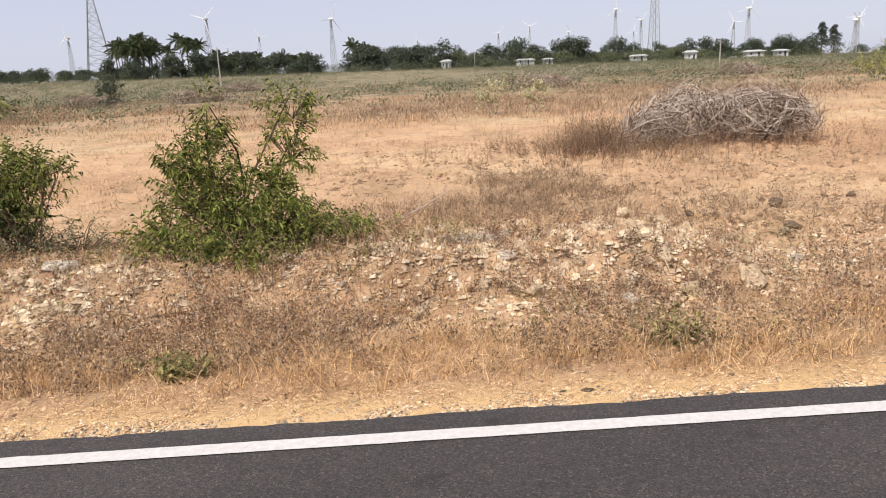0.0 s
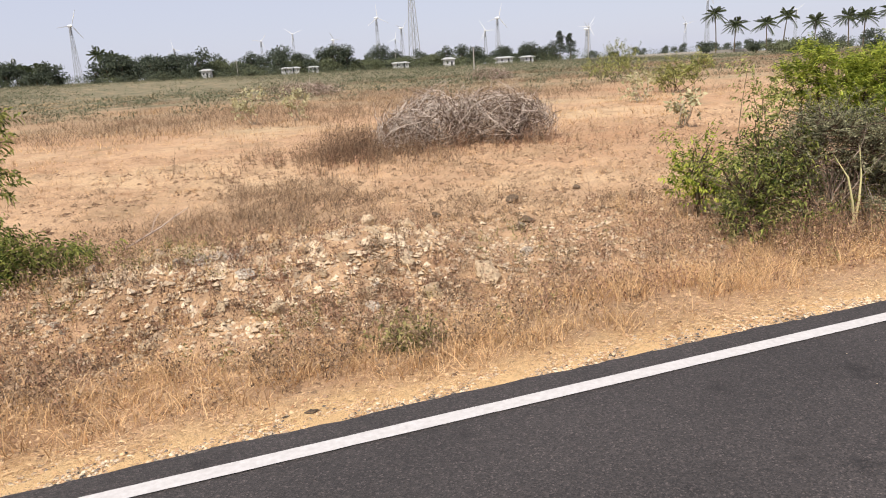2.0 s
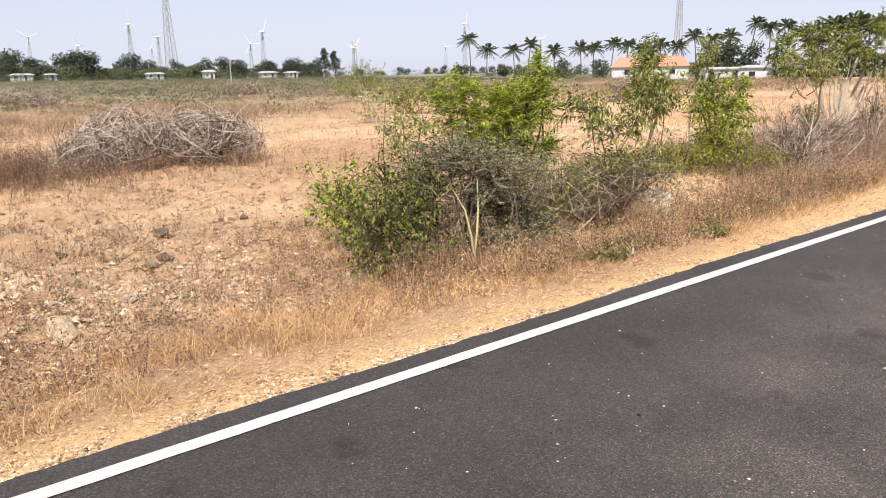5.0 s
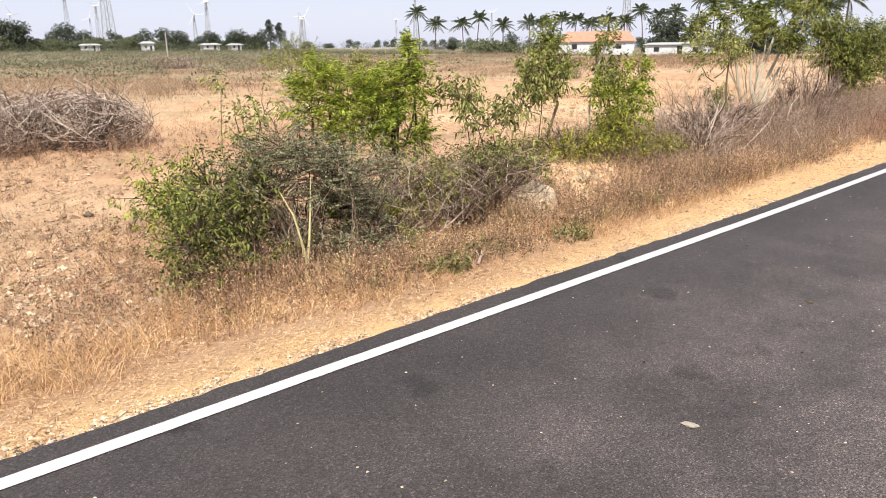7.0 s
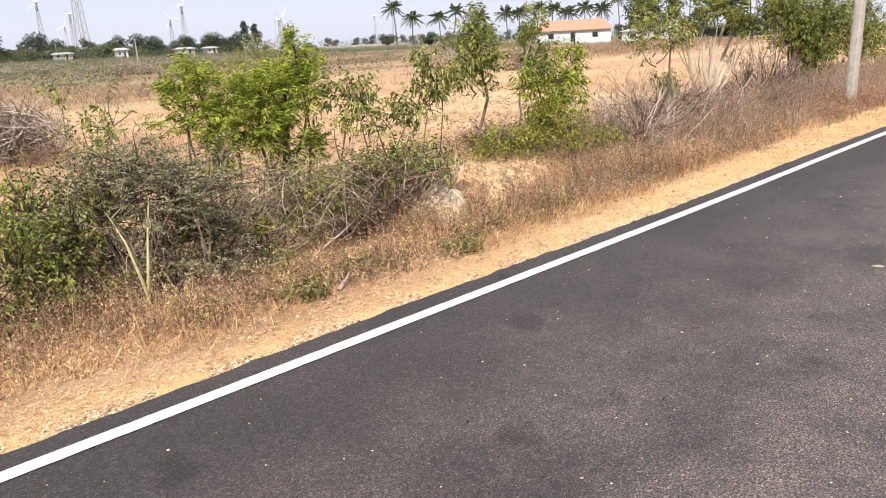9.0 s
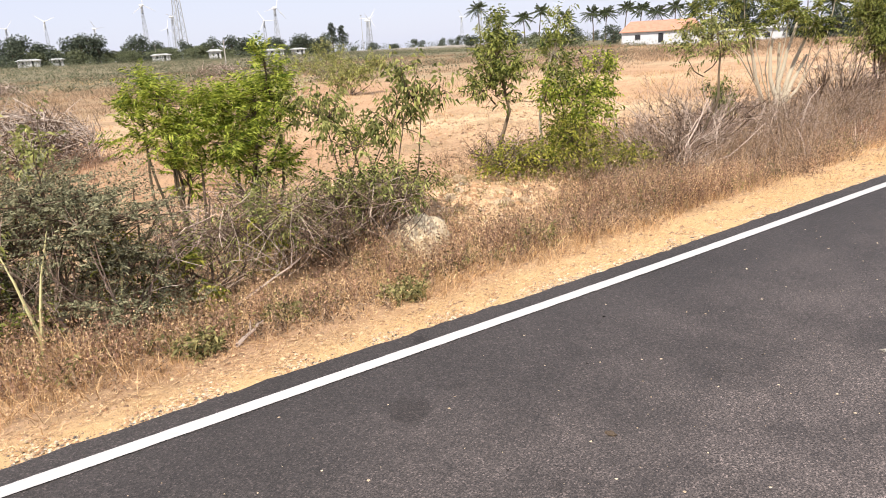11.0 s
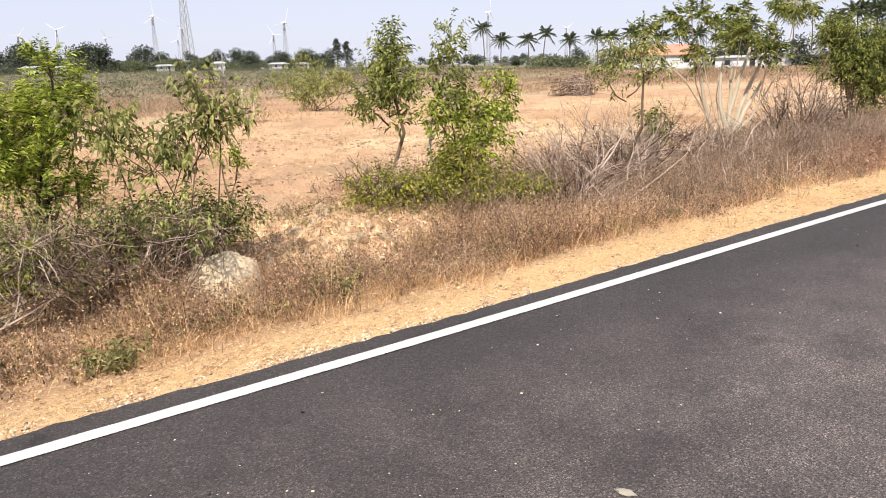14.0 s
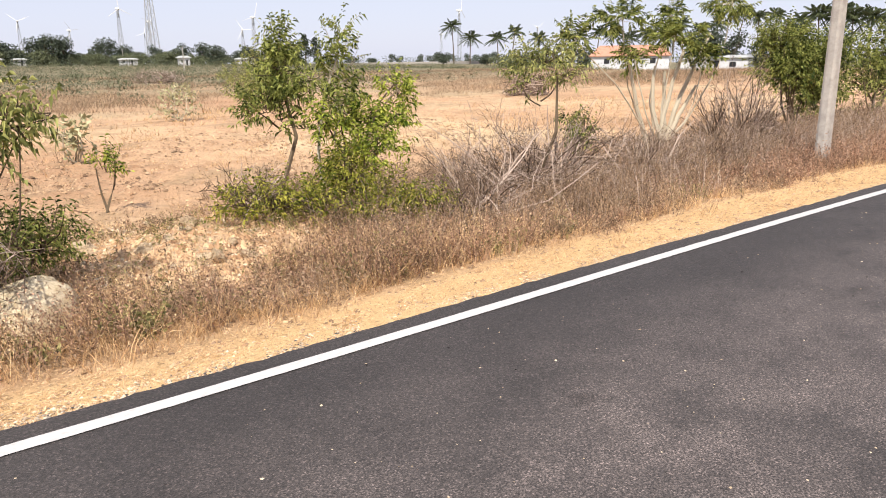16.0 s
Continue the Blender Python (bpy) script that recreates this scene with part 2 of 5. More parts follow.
# ---- mesh helpers ----
class Soup:
    """Collects vertices and faces in numpy arrays and makes one mesh of them."""

    def __init__(self):
        self.v, self.f, self.n = [], [], 0

    def add(self, verts, faces):
        verts = np.asarray(verts, float).reshape(-1, 3)
        faces = np.asarray(faces, int)
        self.v.append(verts)
        self.f.append(faces + self.n)
        self.n += len(verts)

    def mesh(self, name, mat, smooth=False):
        me = bpy.data.meshes.new(name)
        v = np.concatenate(self.v)
        sizes = np.concatenate([np.full(len(f), f.shape[1]) for f in self.f])
        loops = np.concatenate([f.ravel() for f in self.f])
        me.vertices.add(len(v))
        me.vertices.foreach_set("co", v.ravel())
        me.loops.add(len(loops))
        me.loops.foreach_set("vertex_index", loops)
        me.polygons.add(len(sizes))
        me.polygons.foreach_set("loop_start", np.concatenate([[0], np.cumsum(sizes)[:-1]]))
        me.polygons.foreach_set("use_smooth", np.full(len(sizes), smooth))
        me.update(calc_edges=True)
        me.validate()
        me.materials.append(mat)
        return me

    def box(self, lo, hi):
        (a, b, c), (d, e, f) = lo, hi
        self.add([(a, b, c), (d, b, c), (d, e, c), (a, e, c), (a, b, f), (d, b, f), (d, e, f), (a, e, f)],
                 [(0, 3, 2, 1), (4, 5, 6, 7), (0, 1, 5, 4), (1, 2, 6, 5), (2, 3, 7, 6), (3, 0, 4, 7)])

    def tube(self, pts, radii, sides=5):
        pts = np.asarray(pts, float)
        k = len(pts)
        d = np.gradient(pts, axis=0)
        d /= np.linalg.norm(d, axis=1)[:, None] + 1e-9
        ref = np.where(np.abs(d[:, 2:3]) > 0.9, [[1.0, 0, 0]], [[0, 0, 1.0]])
        s = np.cross(d, ref)
        s /= np.linalg.norm(s, axis=1)[:, None] + 1e-9
        u = np.cross(s, d)
        a = np.arange(sides) * 2 * np.pi / sides
        ring = np.cos(a)[None, :, None] * s[:, None] + np.sin(a)[None, :, None] * u[:, None]
        v = pts[:, None] + ring * np.asarray(radii, float)[:, None, None]
        i, j = np.meshgrid(np.arange(k - 1), np.arange(sides), indexing="ij")
        q = np.stack([i * sides + j, i * sides + (j + 1) % sides, (i + 1) * sides + (j + 1) % sides, (i + 1) * sides + j], -1)
        self.add(v.reshape(-1, 3), q.reshape(-1, 4))

    def leaves(self, base, way, length, width, droop=0.25):
        """One bent leaf of four triangles' worth at each base, along way."""
        base, way = np.asarray(base, float), np.asarray(way, float)
        k = len(base)
        way = way / (np.linalg.norm(way, axis=1)[:, None] + 1e-9)
        side = np.cross(way, rng.normal(0, 0.55, (k, 3)) + [0, 0, 1.0])
        side /= np.linalg.norm(side, axis=1)[:, None] + 1e-9
        length = np.broadcast_to(length, k)[:, None]
        width = np.broadcast_to(width, k)[:, None]
        fall = np.array([0, 0, -1.0]) * length * droop
        mid = base + way * length * 0.45 - fall * 0.25
        tip = base + way * length + fall
        v = np.stack([base, mid - side * width / 2, tip, mid + side * width / 2], 1)
        i = np.arange(k)[:, None] * 4
        self.add(v.reshape(-1, 3), np.concatenate([i + [0, 1, 2], i + [0, 2, 3]]))

    def blades(self, base, tip, width):
        """One grass blade, a bent tapering strip, from each base to each tip."""
        base, tip = np.asarray(base, float), np.asarray(tip, float)
        k = len(base)
        a = rng.uniform(0, np.pi, k)
        side = np.stack([np.cos(a), np.sin(a), np.zeros(k)], 1) * np.broadcast_to(width, k)[:, None] / 2
        mid = base * 0.5 + tip * 0.5
        mid[:, :2] = base[:, :2] * 0.72 + tip[:, :2] * 0.28
        v = np.stack([base - side, base + side, mid + side * 0.8, mid - side * 0.8, tip], 1)
        i = np.arange(k)[:, None] * 5
        self.add(v.reshape(-1, 3), i + [0, 1, 2, 3])
        self.f.append((i + [3, 2, 4]) + self.n - 5 * k)


def slivers(s, base, tip, width):
    """One thin triangle from each base to each tip."""
    k = len(base)
    a = rng.uniform(0, np.pi, k)
    side = np.stack([np.cos(a), np.sin(a), np.zeros(k)], 1) * np.broadcast_to(width, k)[:, None] / 2
    v = np.stack([base - side, base + side, tip], 1)
    s.add(v.reshape(-1, 3), np.arange(k)[:, None] * 3 + [0, 1, 2])


def thing(name, soup, mat, label, category, group="", kind="", at=None, smooth=False):
    ob = new(name, soup.mesh(name, mat, smooth))
    if at is not None:
        ob.matrix_basis = at
    return tagged(ob, label, category, group, kind)


def empty_thing(name, at, label, category, group="", kind=""):
    ob = new(name)
    ob.matrix_basis = at
    return tagged(ob, label, category, group, kind)


def part(name, soup, mat, parent, label="", smooth=False):
    ob = new(name, soup.mesh(name, mat, smooth))
    ob.parent = parent
    if label:
        ob["label"] = label
    return ob


# ---- ground ----
def smooth_step(a, b, x):
    t = np.clip((x - a) / (b - a), 0, 1)
    return t * t * (3 - 2 * t)


def ground_z(x, y):
    """Height of the ground: verge falling from the road, a low bank of rubble, a flat field."""
    x, y = np.asarray(x, float), np.asarray(y, float)
    z = -0.035 - 0.06 * smooth_step(3.485, 4.2, y) - 0.22 * smooth_step(4.1, 5.6, y)
    bank = smooth_step(5.9, 6.9, y) * (1 - smooth_step(7.3, 9.3, y))
    along = smooth_step(-9, -2, x) * (1 - smooth_step(1.5, 3.6, x)) + 0.7 * smooth_step(8.5, 10.5, x) * (1 - smooth_step(12, 15, x))
    z = z + bank * along * 0.3
    rough = smooth_step(3.8, 5.2, y) * (1 - smooth_step(40, 90, y))
    z = z + rough * (0.035 * np.sin(x * 1.9 + 1.3 * np.sin(y * 1.1)) * np.sin(y * 2.3 + 0.8 * np.sin(x * 0.9))
                     + 0.02 * np.sin(x * 5.1 + y * 2.2) * np.sin(y * 4.7 - x * 1.7))
    z = np.where(y < 3.485, -0.06, z)
    z = np.where(y < -3.7, -0.06 - 0.2 * smooth_step(-4.2, -6.5, y), z)
    return z + (1.5 - 0.0148 * x) * smooth_step(30, 240, y) - 1.9 * smooth_step(70, 140, x) * (1 - smooth_step(120, 190, y)) * smooth_step(25, 60, y)


def steps(lo, hi, fine_lo, fine_hi, fine, grow):
    out = list(np.arange(fine_lo, fine_hi + fine / 2, fine))
    s = fine
    while out[-1] < hi:
        s *= grow
        out.append(out[-1] + s)
    s = fine
    while out[0] > lo:
        s *= grow
        out.insert(0, out[0] - s)
    return np.array(out)


def build_ground():
    xs = steps(-4500, 4500, -8, 30, 0.13, 1.15)
    ys = np.concatenate([[-4000, -1500, -400, -120, -40, -15, -8, -6.5, -5.5, -4.6, -3.9, -3.4, 0, 3.2], steps(3.485, 4500, 3.485, 16, 0.13, 1.08)])
    ys = np.unique(ys)
    X, Y = np.meshgrid(xs, ys)
    Z = ground_z(X, Y)
    clod = (Y > 3.5) & (Y < 20) & (X > -9) & (X < 34)
    amp = 0.012 + 0.03 * smooth_step(5, 6.5, Y)
    Z = Z + clod * rng.normal(0, 1, Z.shape) * amp * 0.55
    s = Soup()
    i, j = np.meshgrid(np.arange(len(ys) - 1), np.arange(len(xs) - 1), indexing="ij")
    w = len(xs)
    q = np.stack([i * w + j, i * w + j + 1, (i + 1) * w + j + 1, (i + 1) * w + j], -1).reshape(-1, 4)
    s.add(np.stack([X, Y, Z], -1).reshape(-1, 3), q)
    thing("ground", s, SOIL, "dry orange sandy field with clods and stones", "ground", kind="structure", smooth=True)


def build_road():
    s = Soup()
    xs = np.concatenate([[-3000, -300, -60], np.arange(-10, 45, 0.08), [80, 300, 3000]])
    edge = 3.53 + 0.008 * np.sin(xs * 1.1) + 0.003 * np.sin(xs * 4.7 + 1) + rng.normal(0, 0.006, len(xs))
    bend = 0.08 * smooth_step(9, 16, xs)
    edge = edge + bend
    rows = [np.full(len(xs), -3.62), np.full(len(xs), -1.2), np.full(len(xs), 1.5), edge - 0.03, edge + 0.01]
    zs = [0, 0, 0, -0.002, -0.07]
    v = np.stack([np.stack([xs, r, np.full(len(xs), z)], -1) for r, z in zip(rows, zs)])
    i, j = np.meshgrid(np.arange(len(rows) - 1), np.arange(len(xs) - 1), indexing="ij")
    w = len(xs)
    s.add(v.reshape(-1, 3), np.stack([i * w + j, i * w + j + 1, (i + 1) * w + j + 1, (i + 1) * w + j], -1).reshape(-1, 4))
    thing("road", s, ASPHALT, "dark grey asphalt road with patches paled by wear and painted glare", "road", kind="structure")
    for name, y0 in (("road_line_1", 3.287 + bend), ("road_line_2", -3.4)):
        p = Soup()
        a = y0 - 0.0455 + rng.normal(0, 0.0009, len(xs))
        b = y0 + 0.0455 + rng.normal(0, 0.0009, len(xs))
        v = np.stack([np.stack([xs, a, np.full(len(xs), 0.004)], -1), np.stack([xs, b, np.full(len(xs), 0.004)], -1)])
        j = np.arange(w - 1)
        p.add(v.reshape(-1, 3), np.stack([j, j + 1, w + j + 1, w + j], -1))
        thing(name, p, PAINT, "solid white painted edge line on asphalt", "road marking", kind="structure")


build_ground()
build_road()


def gz(x, y):
    return float(ground_z(x, y))


def stand(x, y, dz=0.0, turn=0.0):
    return pose(x, y, gz(x, y) + dz, 0, 0, turn)


# ---- plants ----
def unit(v):
    return v / (np.linalg.norm(v, axis=-1, keepdims=True) + 1e-9)


def in_lobe(lobe, k, shell=2.2):
    d = unit(rng.normal(0, 1, (k, 3)))
    r = rng.uniform(0.05, 1, k)[:, None] ** (1 / shell)
    c, rx, rz = np.array(lobe[:3]), lobe[3], lobe[4]
    lump = 1 + 0.18 * np.sin(d[:, :1] * 5 + c[0] * 9) * np.sin(d[:, 2:] * 4 + c[1] * 7)
    return c + d * r * lump * [rx, rx, rz], d


def crook(a, b, k=5, bend=0.12):
    t = np.linspace(0, 1, k)[:, None]
    a, b = np.asarray(a, float), np.asarray(b, float)
    off = rng.normal(0, bend, 3) * np.linalg.norm(b - a)
    p = a + (b - a) * t + off * np.sin(t * np.pi) * 0.8
    return p + rng.normal(0, 0.012, (k, 3)) * np.linalg.norm(b - a) * np.sin(t * np.pi)


def shrub(name, label, category, base, lobes, leaf_mat, bark_mat, leaf=0.06, width=0.016, dens=230, spray=0.22, per=11, droop=0.3, stems=3, thick=0.018, twigs=0.35, group="", sparse=(), level=1.0, tight=0.45, joint=False):
    """A woody plant whose crown fills a few uneven lobes (dx, dy, height, half-width, half-height)."""
    x, y = base
    z0 = gz(x, y)
    ob = empty_thing(name, pose(x, y, z0 - 0.02), label, category, group)
    wood, green = Soup(), Soup()
    lobes = [(dx, dy, z - z0, rx, rz) for dx, dy, z, rx, rz in lobes]
    for n, lobe in enumerate(lobes):
        c = np.array(lobe[:3])
        roots = [np.array([rng.normal(0, 0.03 * stems), rng.normal(0, 0.03 * stems), 0]) for _ in range(max(1, stems if n < 2 else 1))]
        if joint and n > 0:
            roots = [np.array(lobes[0][:3]) * rng.uniform(0.45, 0.8)]
        for a in roots:
            top = c + rng.normal(0, 0.3, 3) * [lobe[3], lobe[3], lobe[4]] + [0, 0, lobe[4] * 0.3]
            girth = thick * (0.4 if joint and n > 0 else 1.0)
            wood.tube(crook(a, top, 6), np.linspace(girth, girth * 0.35, 6), 5)
        size = (lobe[3] ** 2 * lobe[4]) ** (2 / 3) * 4
        k = max(6, int(dens * size * (0.4 if n in sparse else 1)))
        clumps = in_lobe(lobe, 4 + int(9 * min(1, lobe[3] / 0.5)), 1.6)[0]
        which = rng.integers(0, len(clumps), k)
        p, d = in_lobe((0, 0, 0, lobe[3] * tight, lobe[4] * tight * (0.4 + 0.6 * level)), k)
        p = p + c + (clumps[which] - c) * 0.85
        d = unit(d + 0.8 * unit(p - c))
        p[:, 2] = np.maximum(p[:, 2], 0.03)
        way = unit((d * 0.7 + [0, 0, 0.45] + rng.normal(0, 0.45, (k, 3))) * [1, 1, level])
        ln = spray * rng.uniform(0.6, 1.3, k)
        for m in np.flatnonzero(rng.random(k) < twigs):
            a = c + (p[m] - c) * rng.uniform(0, 0.5) - [0, 0, lobe[4] * 0.25]
            a[2] = max(a[2], 0.02)
            wood.tube(crook(a, p[m] + way[m] * ln[m] * 0.9, 4), np.linspace(0.006, 0.002, 4), 3)
        s = (np.arange(per) + 0.5) / per
        side = unit(np.cross(way, rng.normal(0, 1, (k, 3)) * [level, level, 1]))
        sgn = np.where(np.arange(per) % 2, 1.0, -1.0)
        pos = p[:, None] + way[:, None] * (ln[:, None] * s)[..., None]
        ld = way[:, None] * 0.55 + side[:, None] * sgn[None, :, None] * 0.85 + (rng.normal(0, 0.3, (k, per, 3)) - [0, 0, 0.25]) * [1, 1, level]
        kk = k * per
        green.leaves(pos.reshape(-1, 3), ld.reshape(-1, 3), leaf * rng.uniform(0.55, 1.25, kk), width * rng.uniform(0.6, 1.2, kk), droop)
    part("trunk", wood, bark_mat, ob)
    part("crown", green, leaf_mat, ob)
    return ob


def rosettes(green, tips, outs, per, length, pairs, leaflet, width, droop, lift):
    """Compound leaves that spread from each tip: an arching midrib with leaflets in pairs."""
    k = len(tips)
    way = unit(outs[:, None] * 0.7 + rng.normal(0, 0.6, (k, per, 3)) + [0, 0, lift]).reshape(-1, 3)
    tip = np.repeat(tips, per, 0) + rng.normal(0, 0.02, (k * per, 3))
    ln = length * rng.uniform(0.55, 1.2, len(way))
    sag = droop * rng.uniform(0.5, 1.4, len(way))
    side = unit(np.cross(way, rng.normal(0, 0.3, way.shape) + [0, 0, 1.0]))
    u = np.linspace(0.22, 1.0, pairs)
    down = np.array([0, 0, -1.0])
    mid = tip[:, None] + way[:, None] * (ln[:, None] * u)[..., None] + down * (ln * sag)[:, None, None] * (u * u)[None, :, None]
    green.blades(tip, mid[:, -1], 0.004)
    shape = 0.55 + 0.6 * np.sin(u * 2.6)
    for sg in (-1.0, 1.0):
        ld = way[:, None] * 0.55 + side[:, None] * sg * 0.85 + down * (0.15 + sag[:, None, None] * 0.7) + rng.normal(0, 0.16, mid.shape)
        m = ld.shape[0] * pairs
        size = (np.tile(shape, ld.shape[0]) * rng.uniform(0.75, 1.2, m))
        green.leaves(mid.reshape(-1, 3), ld.reshape(-1, 3), leaflet * size, width * size, 0.12 + droop * 0.4)


def feather(name, label, category, base, lobes, leaf_mat, bark_mat, tips=40, per=6, length=0.27, pairs=7, leaflet=0.062, width=0.019, droop=0.35, lift=0.3, stems=3, thick=0.018, group="", sparse=(), shell=2.0):
    """A woody plant whose twigs end in rosettes of feathery compound leaves; lobes as for shrub()."""
    x, y = base
    z0 = gz(x, y)
    ob = empty_thing(name, pose(x, y, z0 - 0.02), label, category, group)
    wood, green = Soup(), Soup()
    for n, (dx, dy, z, rx, rz) in enumerate(lobes):
        lobe = (dx, dy, z - z0, rx, rz)
        c = np.array(lobe[:3])
        knot = c - [0, 0, rz * 0.5]
        knot[2] = max(knot[2], 0.05)
        for _ in range(max(1, stems if n < 2 else 1)):
            foot = np.array([rng.normal(0, 0.02 * stems), rng.normal(0, 0.02 * stems), 0])
            wood.tube(crook(foot, knot, 6, 0.07), np.linspace(thick, thick * 0.55, 6), 6)
        wood.tube(crook(knot, c + [0, 0, rz * 0.6], 5, 0.1), np.linspace(thick * 0.55, thick * 0.2, 5), 5)
        size = (rx ** 2 * rz) ** (2 / 3) * 4
        k = max(5, int(tips * size * (0.45 if n in sparse else 1)))
        p, d = in_lobe((*c, rx * 0.86, rz * 0.86), k, shell)
        p[:, 2] = np.maximum(p[:, 2], 0.04)
        for q in p:
            a = knot + (c + [0, 0, rz * 0.6] - knot) * rng.uniform(0, 0.8)
            wood.tube(crook(a, q, 4, 0.1), np.linspace(0.006, 0.0025, 4), 3)
        rosettes(green, p, d, per, length, pairs, leaflet, width, droop, lift)
    part("trunk", wood, bark_mat, ob)
    part("crown", green, leaf_mat, ob)
    return ob


def twig_heap(name, label, base, lobes, mats, count, length, radius, group="", category="brush heap", bow=0.45):
    """A tangle of bare sticks that lie over one another in a mound."""
    x, y = base
    z0 = gz(x, y)
    ob = empty_thing(name, pose(x, y, z0), label, category, group)
    for nm, mat, share in mats:
        s = Soup()
        for lobe in lobes:
            lo = (lobe[0], lobe[1], lobe[2] - z0, lobe[3], lobe[4])
            k = int(count * share * lobe[3] * lobe[4])
            p, d = in_lobe(lo, k, 2.8)
            for q, e in zip(p, d):
                w = unit(np.cross(e, rng.normal(0, 1, 3)) + e * 0.25 + [0, 0, 0.15])
                ln = length * rng.uniform(0.4, 1.25)
                t = np.linspace(-0.5, 0.5, 5)[:, None]
                pts = q + w * t * ln - e * (t * t) * ln * bow * rng.uniform(0.1, 0.7) + rng.normal(0, 0.02 * ln, (5, 3))
                pts[:, 2] = np.maximum(pts[:, 2], 0.01)
                r = radius * rng.uniform(0.5, 1.3)
                s.tube(pts, [r, r * 0.9, r * 0.8, r * 0.55, r * 0.3], 3)
        part(nm, s, mat, ob)
    return ob


def bare_bush(name, label, base, lobes, mats, stems, twigs, fine=0.0028, group="", category="bush"):
    """A dead bush: stems that fork outwards from the ground into many fine twigs."""
    x, y = base
    z0 = gz(x, y)
    ob = empty_thing(name, pose(x, y, z0 - 0.02), label, category, group)
    for nm, mat, share in mats:
        s = Soup()
        for lobe in lobes:
            lo = (lobe[0], lobe[1], lobe[2] - z0, lobe[3], lobe[4])
            ends, d = in_lobe(lo, max(3, int(stems * share)), 4.0)
            for e, w in zip(ends, d):
                e[2] = max(e[2], 0.08)
                foot = np.array([lo[0] * 0.7 + rng.normal(0, 0.12) * lo[3], lo[1] * 0.7 + rng.normal(0, 0.12) * lo[3], 0])
                p = crook(foot, e, 7, 0.1)
                s.tube(p, np.linspace(fine * 3.2, fine, 7), 4)
                for _ in range(twigs):
                    a = p[int(rng.integers(2, 7))]
                    out = unit(e - foot + rng.normal(0, 0.55, 3) * np.linalg.norm(e - foot))
                    ln = lo[3] * rng.uniform(0.2, 0.6)
                    b = a + out * ln
                    b[2] = max(b[2], 0.02)
                    q = crook(a, b, 4, 0.12)
                    s.tube(q, np.linspace(fine * 1.2, fine * 0.5, 4), 3)
                    c = q[2] + unit(out + rng.normal(0, 0.6, 3)) * ln * 0.4
                    c[2] = max(c[2], 0.02)
                    s.tube(np.stack([q[2], (q[2] + c) / 2 + rng.normal(0, 0.01, 3), c]), [fine * 0.8, fine * 0.6, fine * 0.4], 3)
        part(nm, s, mat, ob)
    return ob


shrub("neem_shrub", "bushy green neem shrub on the rubble bank", "shrub", (-2.03, 7.4),
      [(-0.3, 0, 0.52, 0.42, 0.42), (-0.14, 0.1, 1.12, 0.17, 0.3), (-0.63, 0.02, 0.21, 0.36, 0.26), (0.13, -0.1, 0.28, 0.42, 0.36),
       (0.62, 0.1, 0.9, 0.19, 0.34), (0.68, 0.1, 1.26, 0.17, 0.24), (0.85, -0.02, 0.1, 0.46, 0.22), (0.17, -0.3, -0.02, 0.5, 0.18), (0.48, -0.1, 0.24, 0.35, 0.28),
       (0.35, -0.5, -0.12, 0.5, 0.16), (-0.35, -0.35, -0.05, 0.45, 0.2), (-0.28, 0, 0.86, 0.28, 0.26), (0.5, 0.1, 0.6, 0.2, 0.3), (1.05, -0.1, 0.0, 0.35, 0.18)],
      LEAF, BARK_DARK, leaf=0.062, width=0.0165, droop=0.35, per=12, dens=265, stems=4, tight=0.5, spray=0.19, twigs=0.4)
shrub("neem_shrub", "dark green neem shrub at the field's edge", "shrub", (-4.6, 8.2),
      [(0.02, 0, 0.76, 0.48, 0.36), (0.44, 0, 0.74, 0.25, 0.15), (0, 0, 0.34, 0.55, 0.3), (-0.45, 0, 0.6, 0.5, 0.54), (0.0, 0, 1.45, 0.11, 0.35)],
      LEAF, BARK_DARK, leaf=0.062, width=0.0175, droop=0.35, per=12, dens=240, sparse=(4,), tight=0.5)
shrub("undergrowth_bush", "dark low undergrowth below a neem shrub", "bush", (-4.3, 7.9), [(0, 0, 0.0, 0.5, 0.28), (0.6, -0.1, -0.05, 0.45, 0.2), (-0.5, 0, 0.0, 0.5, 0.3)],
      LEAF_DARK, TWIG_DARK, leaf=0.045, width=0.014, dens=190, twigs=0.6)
shrub("broadleaf_bush", "low bright green bush behind the acacia", "bush", (5.65, 7.0),
      [(-0.1, 0.06, 0.28, 0.34, 0.3), (0.04, -0.03, 0.03, 0.38, 0.22)], LEAF_BRIGHT, BARK_DARK, leaf=0.05, width=0.026, dens=240)
shrub("leafy_sapling", "thin upright sapling with sparse olive leaves", "sapling", (6.16, 6.8),
      [(0.03, -0.02, 0.82, 0.19, 0.33), (-0.07, 0.06, 1.23, 0.12, 0.13), (0.21, -0.18, 1.09, 0.15, 0.27), (0.04, -0.03, 0.38, 0.25, 0.28)],
      LEAF_DULL, BARK_DARK, leaf=0.055, width=0.026, dens=170, sparse=(1, 2), stems=1, thick=0.009)
feather("bright_neem", "young neem with bright yellow-green feathery leaves", "shrub", (7.55, 7.3),
        [(-0.05, 0, 1.28, 0.3, 0.3), (-0.22, 0.05, 1.02, 0.3, 0.3), (0.16, -0.1, 1.02, 0.3, 0.32), (0.0, 0, 0.78, 0.32, 0.25), (0.1, 0, 0.5, 0.3, 0.22)],
        LEAF_BRIGHT, BARK_DARK, tips=50, per=6, length=0.25, pairs=8, leaflet=0.056, width=0.015, droop=0.14, lift=0.55, stems=2, shell=1.6)
